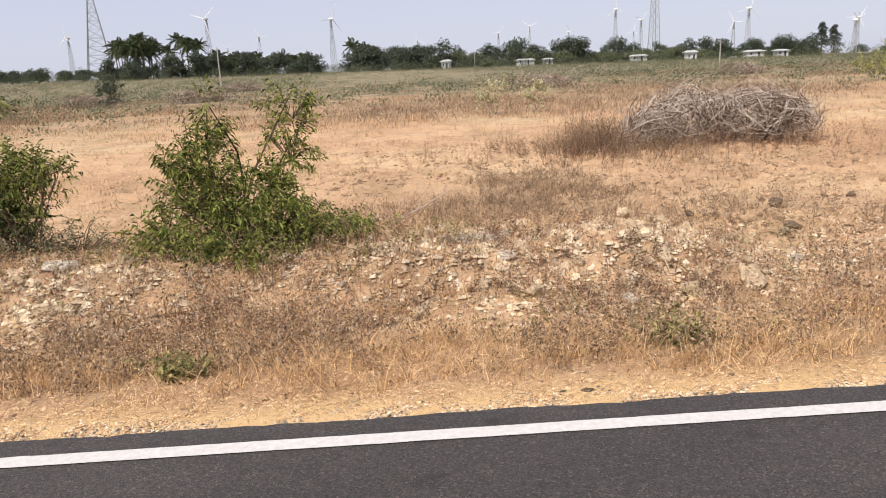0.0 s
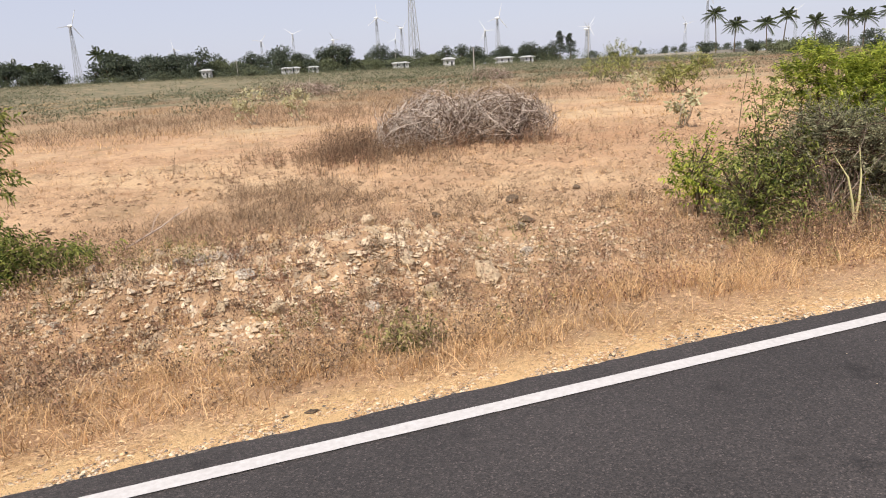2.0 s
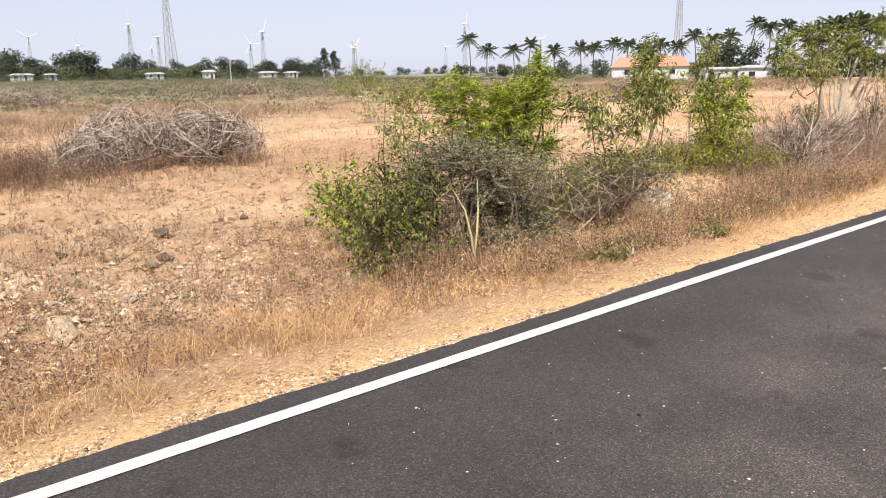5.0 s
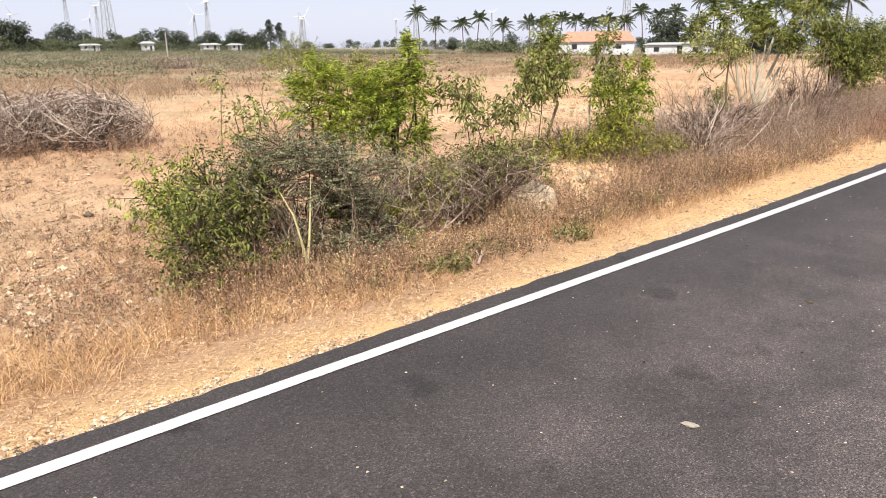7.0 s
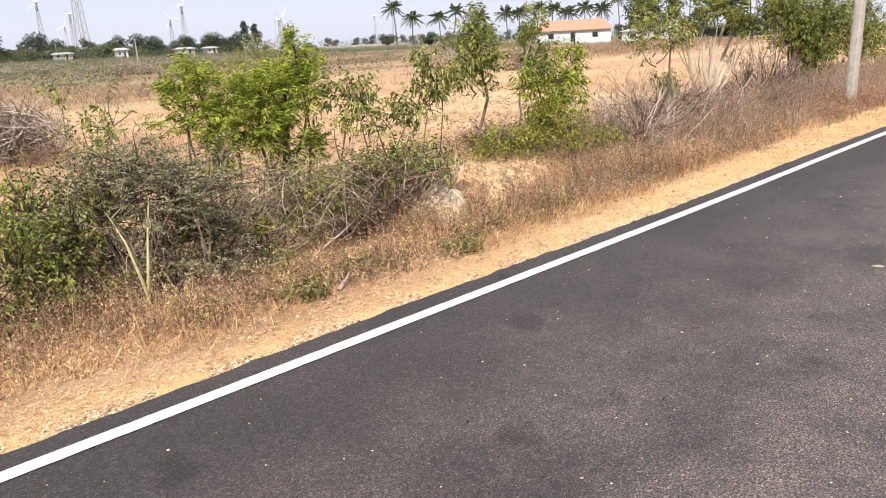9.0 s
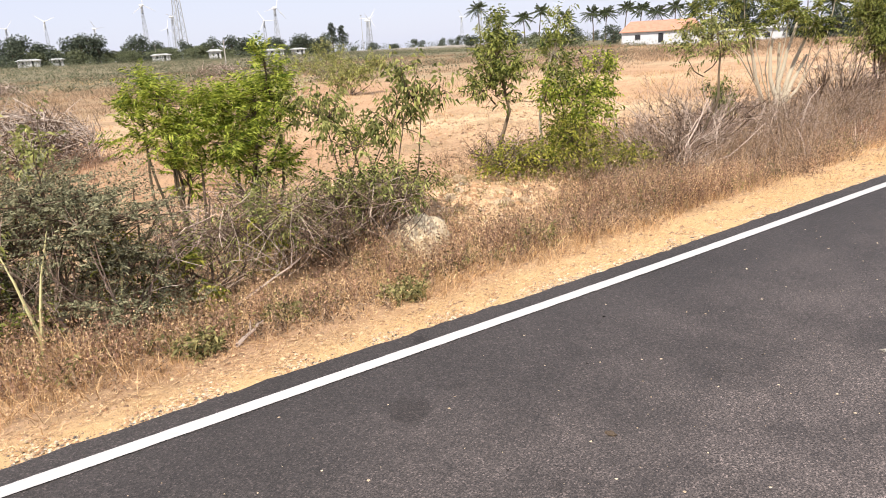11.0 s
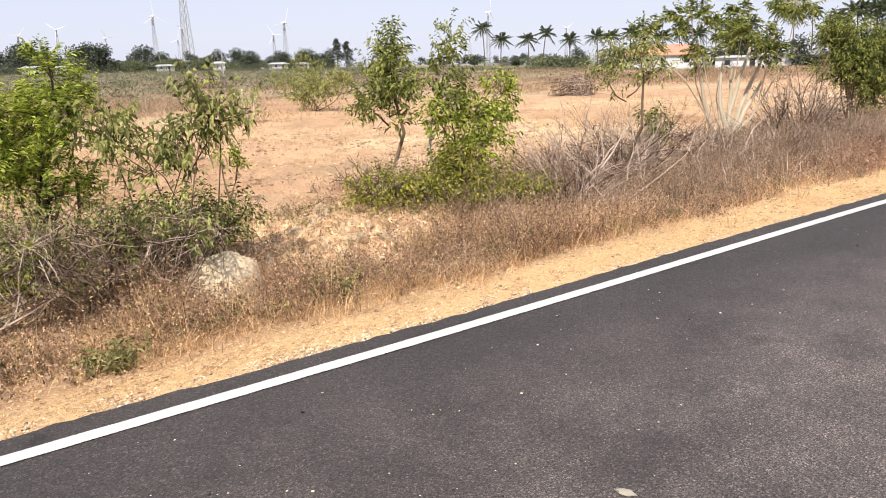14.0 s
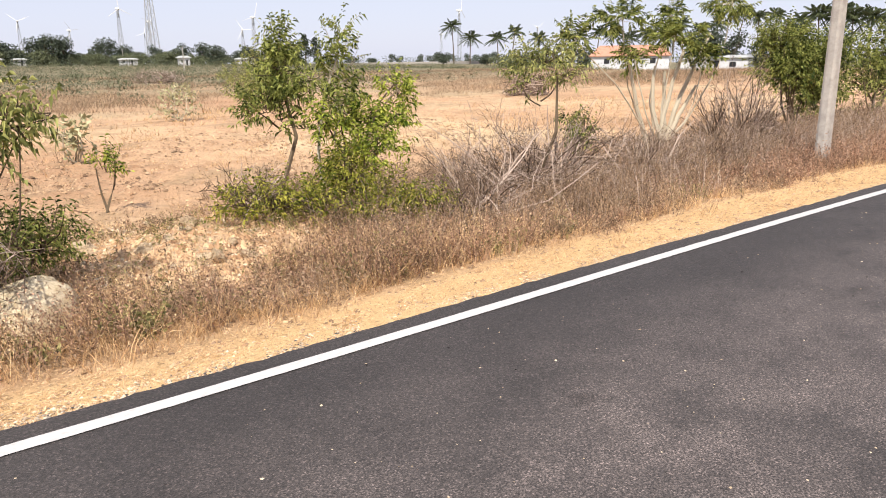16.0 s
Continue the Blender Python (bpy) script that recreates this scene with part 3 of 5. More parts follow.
feather("bright_neem", "bushy young neem with glossy yellow-green leaves", "shrub", (8.2, 7.1),
        [(0.12, -0.03, 1.12, 0.42, 0.36), (0.25, -0.1, 1.52, 0.16, 0.24), (0.4, -0.05, 1.2, 0.3, 0.24), (-0.12, 0.03, 0.84, 0.46, 0.24), (-0.15, 0.1, 1.2, 0.24, 0.26), (0.1, 0, 0.58, 0.4, 0.24)],
        LEAF_BRIGHT, BARK_DARK, tips=50, per=6, length=0.27, pairs=8, leaflet=0.058, width=0.0155, droop=0.14, lift=0.55, stems=3, shell=1.6)
shrub("drooping_shrub", "open shrub with drooping pale green leaves", "shrub", (8.93, 6.2),
      [(-0.21, 0.16, 1.1, 0.29, 0.24), (0.45, -0.36, 1.21, 0.22, 0.22), (0.03, -0.03, 0.79, 0.35, 0.17), (0.32, -0.25, 0.98, 0.2, 0.25), (0.69, -0.54, 1.25, 0.22, 0.09)],
      LEAF_DULL, BARK_DARK, leaf=0.068, width=0.026, dens=200, per=9, droop=0.55, stems=2, thick=0.011, sparse=(2, 4))
shrub("slender_tree", "slender young tree with glossy green leaves", "tree", (12.52, 8.52),
      [(0.2, 0, 1.45, 0.32, 0.32), (0.2, 0, 1.78, 0.17, 0.2), (0.0, 0.0, 1.0, 0.28, 0.3), (-0.25, 0, 0.92, 0.14, 0.14), (0.28, -0.1, 1.15, 0.26, 0.24)],
      LEAF, BARK_DARK, leaf=0.075, width=0.03, dens=230, stems=1, thick=0.034, tight=0.55, joint=True)
shrub("slender_tree", "thin young tree with a leafy top", "tree", (12.7, 7.55),
      [(0.26, -0.03, 1.42, 0.24, 0.3), (0.24, -0.03, 1.75, 0.13, 0.2), (0.22, -0.03, 1.1, 0.22, 0.2)],
      LEAF, BARK, leaf=0.072, width=0.03, dens=230, stems=1, thick=0.028, tight=0.55, joint=True)
shrub("leaning_sapling", "leaning sapling with dense green leaves", "sapling", (13.05, 7.35),
      [(0.58, 0, 1.15, 0.2, 0.24), (0.4, 0, 0.85, 0.24, 0.22), (0.0, 0.05, 0.85, 0.36, 0.2), (-0.45, 0.1, 0.85, 0.2, 0.18), (0.12, -0.07, 0.55, 0.36, 0.24)],
      LEAF_BRIGHT, BARK_DARK, leaf=0.07, width=0.03, dens=220, stems=2, thick=0.02, tight=0.55)
shrub("low_bush", "low yellow-green bush at the foot of saplings", "bush", (12.59, 7.0),
      [(-0.75, 0.1, 0.06, 0.45, 0.18), (-0.2, 0.05, 0.0, 0.42, 0.2), (0.32, -0.2, -0.06, 0.4, 0.26), (0.2, 0.1, 0.3, 0.4, 0.22), (0.78, -0.3, -0.1, 0.34, 0.26)],
      LEAF_YELLOW, BARK_DARK, leaf=0.06, width=0.025, dens=330, spray=0.26, tight=0.55, twigs=0.5)
shrub("thin_tree", "thin tree with a sparse flat crown", "tree", (15.9, 7.27),
      [(0.04, -0.03, 1.52, 0.38, 0.3), (-0.16, 0.12, 1.28, 0.26, 0.24), (0.3, -0.22, 1.37, 0.32, 0.26)],
      LEAF_DULL, BARK_DARK, leaf=0.07, width=0.03, dens=110, stems=1, thick=0.03, spray=0.28, joint=True)
for hx, hy, hw in ((13.9, 6.3, 0.7), (17.8, 7.0, 0.9), (20.0, 7.4, 0.9), (22.2, 7.7, 0.9), (11.6, 7.3, 0.4), (18.9, 8.0, 0.8)):
    bare_bush("dead_bush", "low dead brown bush among dry weeds", (hx, hy), [(0, 0, gz(hx, hy) + 0.25, hw, 0.38), (hw * 0.7, 0.2, gz(hx, hy) + 0.2, hw * 0.7, 0.3)],
              [("bleached_tangle", TWIG, 0.35), ("brown_tangle", TWIG_DARK, 0.65)], 26, 8, 0.0032, "dead bushes on the verge")
many = feather("many_stemmed_tree", "many-stemmed tree with pale bare trunks and leafy tufts", "tree", (20.75, 8.8),
               [(-1.9, 0.5, 1.85, 0.4, 0.14), (-0.85, 0.3, 2.2, 0.55, 0.16), (0.2, -0.1, 1.85, 0.65, 0.16), (1.75, -0.3, 2.5, 0.7, 0.1), (-0.6, 0.17, 1.5, 0.4, 0.16), (0.95, -0.3, 1.5, 0.4, 0.16), (0.5, 0.2, 2.25, 0.35, 0.12)],
               LEAF, BARK, tips=22, per=7, length=0.34, pairs=7, leaflet=0.1, width=0.034, droop=0.2, lift=0.25, stems=1, thick=0.018)
for ax, bx, by, h in ((-0.25, -0.75, 0.2, 1.75), (-0.1, -0.2, 0.0, 1.6), (0.05, 0.55, -0.1, 1.9), (0.2, 1.15, -0.25, 2.2), (0.3, 0.25, 0.1, 1.5), (0.12, 0.95, -0.15, 1.2)):
    bole = Soup()
    bole.tube(crook((ax, rng.normal(0, 0.08), 0), (bx, by, h), 7, 0.05), np.linspace(0.058, 0.026, 7), 7)
    part("trunk", bole, BARK, many, "pale smooth bare trunk")
shrub("small_bush", "small green bush among dry brush", "bush", (17.54, 7.9), [(-0.03, 0.02, 0.35, 0.34, 0.4)], LEAF, BARK_DARK, leaf=0.06, width=0.03, dens=170)
shrub("roadside_thicket", "dense green thicket beside the concrete pole", "thicket", (26.3, 8.9),
      [(-0.13, 0.1, 1.24, 0.83, 0.69), (-0.5, 0.38, 1.78, 0.52, 0.49), (0.36, -0.27, 0.69, 0.69, 0.83), (0.5, -0.38, 1.49, 0.55, 0.55)],
      LEAF, BARK_DARK, leaf=0.09, width=0.036, dens=210, stems=3, thick=0.03, spray=0.35)
shrub("roadside_thicket", "green thicket on the verge beyond the pole", "thicket", (30.5, 8.8),
      [(0, 0, 0.7, 0.95, 0.9), (0.7, 0.3, 1.5, 0.8, 0.8), (1.8, 0, 0.8, 1.0, 0.9)],
      LEAF, BARK_DARK, leaf=0.11, width=0.045, dens=60, stems=3, thick=0.03, spray=0.4)

# the acacia, with pale yellow forked stems
acacia = shrub("acacia_bush", "spreading dark acacia bush with fine leaves and thorns", "bush", (6.2, 5.75),
               [(-0.21, 0.18, 0.47, 0.52, 0.38), (0.18, -0.1, 0.61, 0.6, 0.33), (-0.42, 0.37, 0.11, 0.5, 0.27), (0.31, -0.1, 0.3, 0.48, 0.3), (-0.03, 0.03, 0.8, 0.5, 0.2), (-0.5, 0.45, -0.05, 0.35, 0.22), (0.35, -0.3, 0.0, 0.4, 0.2)],
               LEAF_DARK, TWIG_DARK, leaf=0.03, width=0.011, dens=225, spray=0.34, per=44, droop=0.1, stems=6, thick=0.012, twigs=0.3, level=0.3, tight=0.45)
bare_bush("bare_bush", "bleached bare branches sticking out of the acacia", (6.25, 5.7), [(-0.1, 0.05, 0.45, 0.6, 0.45), (0.4, -0.15, 0.35, 0.55, 0.4)], [("bleached_tangle", TWIG, 0.8), ("brown_tangle", TWIG_DARK, 0.2)], 12, 4, 0.0024)
shrub("leafy_bush", "dense olive-green bush grown into the acacia", "bush", (5.4, 5.95),
      [(-0.1, 0.0, 0.22, 0.42, 0.34), (0.3, 0.0, 0.35, 0.4, 0.36), (-0.2, -0.1, -0.05, 0.42, 0.22), (0.35, -0.2, 0.0, 0.4, 0.22), (0.1, 0.1, 0.62, 0.24, 0.24)],
      LEAF, TWIG_DARK, leaf=0.05, width=0.021, dens=185, spray=0.2, per=10, tight=0.55, stems=3, thick=0.011, twigs=0.5)
stem = Soup()
stem.tube([(-0.24, -0.4, -0.05), (-0.23, -0.41, 0.24), (-0.27, -0.41, 0.44), (-0.31, -0.38, 0.66), (-0.36, -0.25, 0.86)], [0.017, 0.014, 0.011, 0.008, 0.004], 6)
stem.tube([(-0.23, -0.41, 0.2), (-0.2, -0.42, 0.44), (-0.15, -0.38, 0.66), (-0.05, -0.25, 0.92)], [0.012, 0.011, 0.008, 0.004], 6)
stem.tube([(0.32, -0.28, 0.3), (0.36, -0.3, 0.6), (0.3, -0.22, 0.9)], [0.01, 0.009, 0.005], 5)
part("stem", stem, BARK_YELLOW, acacia, "pale yellow forked stem")

twig_heap("brush_heap", "mound of cut bleached thorn branches on bare soil", (6.51, 16.0),
          [(-0.75, 0.2, 0.3, 1.1, 0.62), (0.55, 0.0, 0.3, 1.0, 0.58), (1.35, 0.0, 0.15, 0.75, 0.5), (-1.6, 0.06, 0.05, 0.7, 0.4)],
          [("bleached_tangle", TWIG_PALE, 0.55), ("brown_tangle", TWIG_DARK, 0.45)], 1150, 1.15, 0.0072, bow=0.95)
twig_heap("brush_heap", "tangle of dry brown twigs under the shrubs", (8.35, 6.1),
          [(-0.53, 0.41, 0.2, 0.52, 0.33), (0.15, -0.05, 0.25, 0.55, 0.3), (0.65, -0.4, 0.2, 0.32, 0.3), (-0.9, 0.6, 0.1, 0.45, 0.3)],
          [("bleached_tangle", TWIG, 0.42), ("brown_tangle", TWIG_DARK, 0.58)], 1250, 0.6, 0.0034)
shrub("undergrowth_bush", "dull green undergrowth in dead twigs", "bush", (8.6, 6.0),
      [(-0.6, 0.45, 0.22, 0.45, 0.3), (0.05, 0.05, 0.35, 0.45, 0.25), (0.5, -0.38, 0.4, 0.3, 0.28)], LEAF_DULL, TWIG_DARK, leaf=0.055, width=0.019, dens=110)
feather("undergrowth_bush", "yellow-green shoots among dead twigs", "bush", (7.0, 5.75), [(-0.35, 0.15, 0.15, 0.34, 0.3), (0.1, -0.1, 0.02, 0.32, 0.22), (0.75, 0.1, 0.25, 0.3, 0.24)],
        LEAF_YELLOW, TWIG_DARK, tips=30, per=5, length=0.18, pairs=5, leaflet=0.05, width=0.018, stems=1, thick=0.008)
shrub("undergrowth_bush", "low olive undergrowth beside the acacia", "bush", (7.3, 5.9),
      [(-0.2, 0.1, 0.1, 0.45, 0.28), (0.3, 0.0, 0.25, 0.45, 0.3), (0.7, 0.1, 0.2, 0.4, 0.28)], LEAF_DULL, TWIG_DARK, leaf=0.045, width=0.016, dens=110, twigs=0.4)
twig_heap("brush_heap", "tangle of dead twigs beside the acacia", (7.35, 5.75), [(-0.15, 0.05, 0.1, 0.5, 0.32), (0.4, 0.0, 0.16, 0.5, 0.34), (0.85, 0.05, 0.15, 0.42, 0.32)], [("bleached_tangle", TWIG, 0.42), ("brown_tangle", TWIG_DARK, 0.58)], 950, 0.55, 0.0032)
shrub("undergrowth_bush", "green undergrowth beside the boulder", "bush", (9.2, 6.35),
      [(0, 0.1, 0.2, 0.45, 0.3), (0.3, -0.1, 0.22, 0.34, 0.25), (-0.45, -0.1, 0.2, 0.4, 0.28)], LEAF, TWIG_DARK, leaf=0.06, width=0.018, dens=230)
bare_bush("bare_bush", "grey dead bush of fine dry twigs on the verge", (15.51, 7.5),
          [(-0.07, 0.05, 0.25, 0.8, 0.42), (0.7, -0.2, 0.2, 1.0, 0.42), (-0.7, 0.4, 0.1, 0.6, 0.36), (1.7, 0.3, 0.25, 0.9, 0.45)],
          [("bleached_tangle", TWIG, 0.65), ("brown_tangle", TWIG_DARK, 0.35)], 36, 9, 0.0032)
twig_heap("brush_heap", "loose dry fallen branches on the verge", (15.6, 7.2),
          [(0, 0.05, 0.1, 0.9, 0.3), (1.0, -0.1, 0.1, 0.9, 0.3)],
          [("bleached_tangle", TWIG, 0.6), ("brown_tangle", TWIG_DARK, 0.4)], 160, 1.0, 0.006)
bare_bush("bare_bush", "leafless grey twiggy bush beside a green thicket", (23.51, 8.6),
          [(-0.11, 0.09, 0.72, 0.81, 0.62), (0.32, -0.24, 0.35, 0.6, 0.5), (-0.7, 0.5, 0.4, 0.6, 0.5)],
          [("bleached_tangle", TWIG, 0.5), ("brown_tangle", TWIG_DARK, 0.5)], 34, 9, 0.004)


def calotropis(x, y, size, label):
    lobes = [(rng.uniform(-0.35, 0.35) * size, rng.uniform(-0.3, 0.3) * size, gz(x, y) + rng.uniform(0.25, 0.85) * size, 0.3 * size, 0.25 * size) for _ in range(5)]
    shrub("milkweed", label, "shrub", (x, y), lobes, LEAF_PALE, BARK, leaf=0.15, width=0.09, dens=26, per=6, droop=-0.1, spray=0.3, stems=2, group="pale milkweed shrubs")


LEAF_PALE = plant_material("pale_waxy_leaf", (0.3, 0.28, 0.15), (0.58, 0.53, 0.32), transl=0.2, rough=0.6)
calotropis(2.9, 29.2, 1.25, "tall pale milkweed on open sand")
calotropis(4.6, 29.0, 1.2, "bushy pale milkweed on open sand")
calotropis(16.2, 23.4, 1.1, "pale milkweed with dry pods on sand")
calotropis(11.5, 14.8, 0.75, "small pale milkweed in the field")
shrub("field_bush", "grey-green bush standing in the dry field", "bush", (20.4, 26.8),
      [(-0.31, 0.24, 0.38, 0.8, 0.6), (0.4, 0, 0.5, 0.7, 0.5), (0.9, -0.6, 0.9, 0.5, 0.4)], LEAF_DULL, BARK_DARK, leaf=0.12, width=0.05, dens=50, spray=0.35)
shrub("field_bush", "feathery green bush in the open field", "bush", (26.0, 40.0),
      [(-0.8, 0, 0.7, 1.0, 0.8), (0.8, 0, 0.8, 1.0, 0.9), (0, 0, 1.3, 0.7, 0.6)], LEAF_DULL, BARK_DARK, leaf=0.14, width=0.045, dens=26, spray=0.5)
shrub("small_sapling", "lone small sapling standing on bare sand", "sapling", (10.8, 9.7), [(0, 0, 0.3, 0.2, 0.16), (0.1, 0, 0.42, 0.12, 0.1)], LEAF_BRIGHT, BARK_DARK, leaf=0.07, width=0.025, dens=120, stems=1)


# ---- soft random patches ----
def lattice(x, y, seed):
    i, j = np.floor(x).astype(int), np.floor(y).astype(int)
    u, v = x - i, y - j
    u, v = u * u * (3 - 2 * u), v * v * (3 - 2 * v)

    def h(a, b):
        q = np.sin(a * 127.1 + b * 311.7 + seed * 74.7) * 43758.5453
        return q - np.floor(q)

    return (h(i, j) * (1 - u) + h(i + 1, j) * u) * (1 - v) + (h(i, j + 1) * (1 - u) + h(i + 1, j + 1) * u) * v


def wave(x, y, f, ph=0.0):
    """Soft random patches between 0 and 1, about 2 / f metres across."""
    g = f * 0.5
    return np.clip(0.5 + 1.35 * (0.55 * lattice(x * g, y * g, ph) + 0.3 * lattice(x * g * 2.1, y * g * 2.1, ph + 3) + 0.15 * lattice(x * g * 4.3, y * g * 4.3, ph + 7) - 0.5), 0, 1)


# ---- stones ----
def stone_mesh(name, mat, seed, flat=0.7, cuts=3, rough=0.05):
    r = np.random.default_rng(seed)
    bm = bmesh.new()
    bmesh.ops.create_icosphere(bm, subdivisions=cuts, radius=1.0)
    planes = unit(r.normal(0, 1, (14, 3)))
    lim = r.uniform(0.4, 0.8, 14)
    for v in bm.verts:
        p = np.array(v.co)
        for n_, d_ in zip(planes, lim):
            over = p @ n_ - d_
            if over > 0:
                p = p - n_ * over
        p = p * (1 + r.normal(0, rough) + rough * 1.6 * math.sin(p[0] * 5 + seed) * math.sin(p[1] * 6 + 2 * seed) * math.sin(p[2] * 5))
        v.co = Vector((p[0], p[1] * 0.85, p[2] * flat))
    me = bpy.data.meshes.new(name)
    bm.to_mesh(me)
    bm.free()
    me.materials.append(mat)
    return me


PALE = [stone_mesh("stone", STONE, k, 0.6 + 0.03 * k, 3, 0.075) for k in range(6)]
GREY = [stone_mesh("stone", STONE_GREY, 20 + k, 0.75, 3, 0.09) for k in range(3)]
BLACK = [stone_mesh("stone", STONE_DARK, 40 + k, 0.6) for k in range(2)]


def lay_stone(me, x, y, size, label, name="stone", group="loose stones of the bank", squash=1.0):
    ob = new(name, me)
    ob.matrix_basis = pose(x, y, gz(x, y) + size * 0.22, rng.uniform(-20, 20), rng.uniform(-20, 20), rng.uniform(0, 360)) @ Matrix.Diagonal((size, size, size * squash, 1))
    tagged(ob, label, "stone", group)
    return ob


for x, y, size in ((2.02, 5.95, 0.15), (2.6, 6.2, 0.2), (0.75, 6.05, 0.1), (-0.75, 6.85, 0.14), (2.45, 8.0, 0.15), (5.05, 6.75, 0.12), (4.7, 6.7, 0.1), (4.85, 6.55, 0.09), (4.5, 6.9, 0.08),
                   (0.85, 7.35, 0.15), (0.1, 7.45, 0.13), (1.15, 7.5, 0.11), (-0.1, 7.25, 0.12), (1.9, 7.6, 0.12), (1.4, 7.0, 0.1), (-4.0, 6.3, 0.14), (-3.3, 6.2, 0.12), (-2.9, 6.9, 0.14),
                   (-3.9, 7.2, 0.13), (11.0, 7.35, 0.12), (10.4, 6.7, 0.1), (10.9, 6.3, 0.16), (11.2, 6.35, 0.12), (11.9, 7.7, 0.16), (10.0, 7.2, 0.14)):
    lay_stone(PALE[int(rng.integers(6))], x, y, size, "pale angular limestone block in dry grass")
for k in range(16):
    lay_stone(GREY[k % 3], 0.45 + rng.normal(0, 0.17), 7.0 + rng.normal(0, 0.1), 0.05 + 0.07 * rng.random(), "rough grey lump of broken stone", squash=1.2)
lay_stone(GREY[1], -3.5, 6.85, 0.2, "flat grey slab of rough stone", squash=0.5)
for x, y, size in ((4.2, 9.0, 0.13), (3.95, 8.05, 0.11), (5.4, 9.4, 0.1), (3.1, 8.9, 0.09)):
    lay_stone(BLACK[int(rng.integers(2))], x, y, size, "dark stone on bare orange soil", group="dark field stones")
for k in range(150):
    if k < 100:
        x, y, size = rng.normal(0.9, 1.9), rng.normal(7.0, 0.75), 0.035 + 0.075 * rng.random() ** 2
    elif k < 125:
        x, y, size = rng.normal(10.8, 0.8), rng.normal(6.8, 0.5), 0.04 + 0.08 * rng.random() ** 2
    else:
        x, y, size = rng.normal(4.8, 0.8), rng.normal(6.6, 0.5), 0.03 + 0.06 * rng.random() ** 2
    if y > 5.3:
        lay_stone((PALE + GREY[:1])[int(rng.integers(7))], x, y, size, "small pale limestone rubble piece")

# the boulder by the verge
def boulder_mesh():
    bm = bmesh.new()
    bmesh.ops.create_icosphere(bm, subdivisions=4, radius=1.0)
    for v in bm.verts:
        p = v.co
        q = (abs(p.x) ** 2.8 + abs(p.y) ** 2.8 + abs(p.z) ** 2.8) ** (-1 / 2.8)
        lump = 0.07 * math.sin(p.x * 3.1 + 1) * math.sin(p.y * 2.7 + 2) + 0.045 * math.sin(p.z * 6 + p.x * 5) * math.sin(p.y * 7) + 0.02 * math.sin(p.x * 17 + p.z * 9) * math.sin(p.y * 15 - p.z * 13)
        v.co = Vector((p.x, p.y, p.z)) * q * (0.93 + lump + rng.normal(0, 0.008))
        if v.co.z > 0.3:
            v.co.x, v.co.y = v.co.x * (1.05 - 0.17 * v.co.z), v.co.y * (1.05 - 0.17 * v.co.z)
    me = bpy.data.meshes.new("boulder")
    bm.to_mesh(me)
    bm.free()
    me.polygons.foreach_set("use_smooth", np.ones(len(me.polygons), bool))
    me.materials.append(stone_material("sunlit_pale_boulder", (0.56, 0.44, 0.28), (0.85, 0.74, 0.55)))
    return me


boulder = new("boulder", boulder_mesh())
boulder.matrix_basis = pose(9.33, 5.82, gz(9.33, 5.82) + 0.1, 4, -5, 25) @ Matrix.Diagonal((0.33, 0.3, 0.27, 1))
tagged(boulder, "large pale boulder among dry weeds", "boulder")


def pebbles(name, label, k, xy, size, mat):
    """Loose stones too many to count, each a small bipyramid."""
    s = Soup()
    x, y = xy
    r = size * (0.4 + 1.2 * rng.random(k) ** 2)
    z = np.where(np.abs(y) < 3.485, 0.0, ground_z(x, y)) - r * 0.12
    a = rng.uniform(0, 6.28, k)
    ring = []
    for m in range(5):
        t = a + m * 1.2566
        w = r * rng.uniform(0.7, 1.2, k)
        ring.append(np.stack([x + np.cos(t) * w, y + np.sin(t) * w, z + rng.uniform(-0.1, 0.2, k) * r], 1))
    top = np.stack([x + rng.normal(0, 0.2, k) * r, y + rng.normal(0, 0.2, k) * r, z + r * rng.uniform(0.4, 0.8, k)], 1)
    v = np.stack(ring + [top], 1)
    i = np.arange(k)[:, None] * 6
    s.add(v.reshape(-1, 3), np.concatenate([i + [m, (m + 1) % 5, 5] for m in range(5)]))
    thing(name, s, mat, label, "gravel", kind="stuff")


def island_stone(name, dark, light):
    return plant_material(name, dark, light, transl=0.0, rough=0.9)


CHIP = island_stone("gravel_chips", (0.34, 0.25, 0.165), (0.74, 0.6, 0.43))
CRUMB = island_stone("asphalt_crumbs", (0.06, 0.052, 0.045), (0.3, 0.25, 0.2))
CLOD_DARK = island_stone("dark_soil_clods", (0.17, 0.105, 0.065), (0.5, 0.34, 0.21))
CLOD = island_stone("soil_clods", (0.34, 0.2, 0.11), (0.68, 0.47, 0.28))
n = 26000
pebbles("gravel", "pale gravel along the road's edge", n, (rng.uniform(-8, 30, n), 3.535 + np.abs(rng.normal(0, 0.17, n))), 0.0095, CLOD)
n = 16000
pebbles("gravel", "whitish grit along the road's edge", n, (rng.uniform(-8, 30, n), 3.535 + np.abs(rng.normal(0, 0.13, n))), 0.0095, CHIP)
n = 9000
pebbles("gravel", "grey asphalt crumbs along the road's edge", n, (rng.uniform(-8, 30, n), 3.53 + np.abs(rng.normal(0, 0.08, n))), 0.009, CRUMB)
n = 9500
pebbles("rubble_chips", "small pale limestone rubble on the bank", n, (rng.normal(1.2, 2.6, n), 5.4 + np.abs(rng.normal(1.4, 0.9, n))), 0.028, CHIP)
n = 18000
pebbles("verge_crumbs", "crumbs of pale soil and gravel between the weeds", n, (rng.uniform(-8, 22, n), 3.85 + 3.4 * rng.random(n) ** 1.2), 0.014, CLOD)
n = 10000
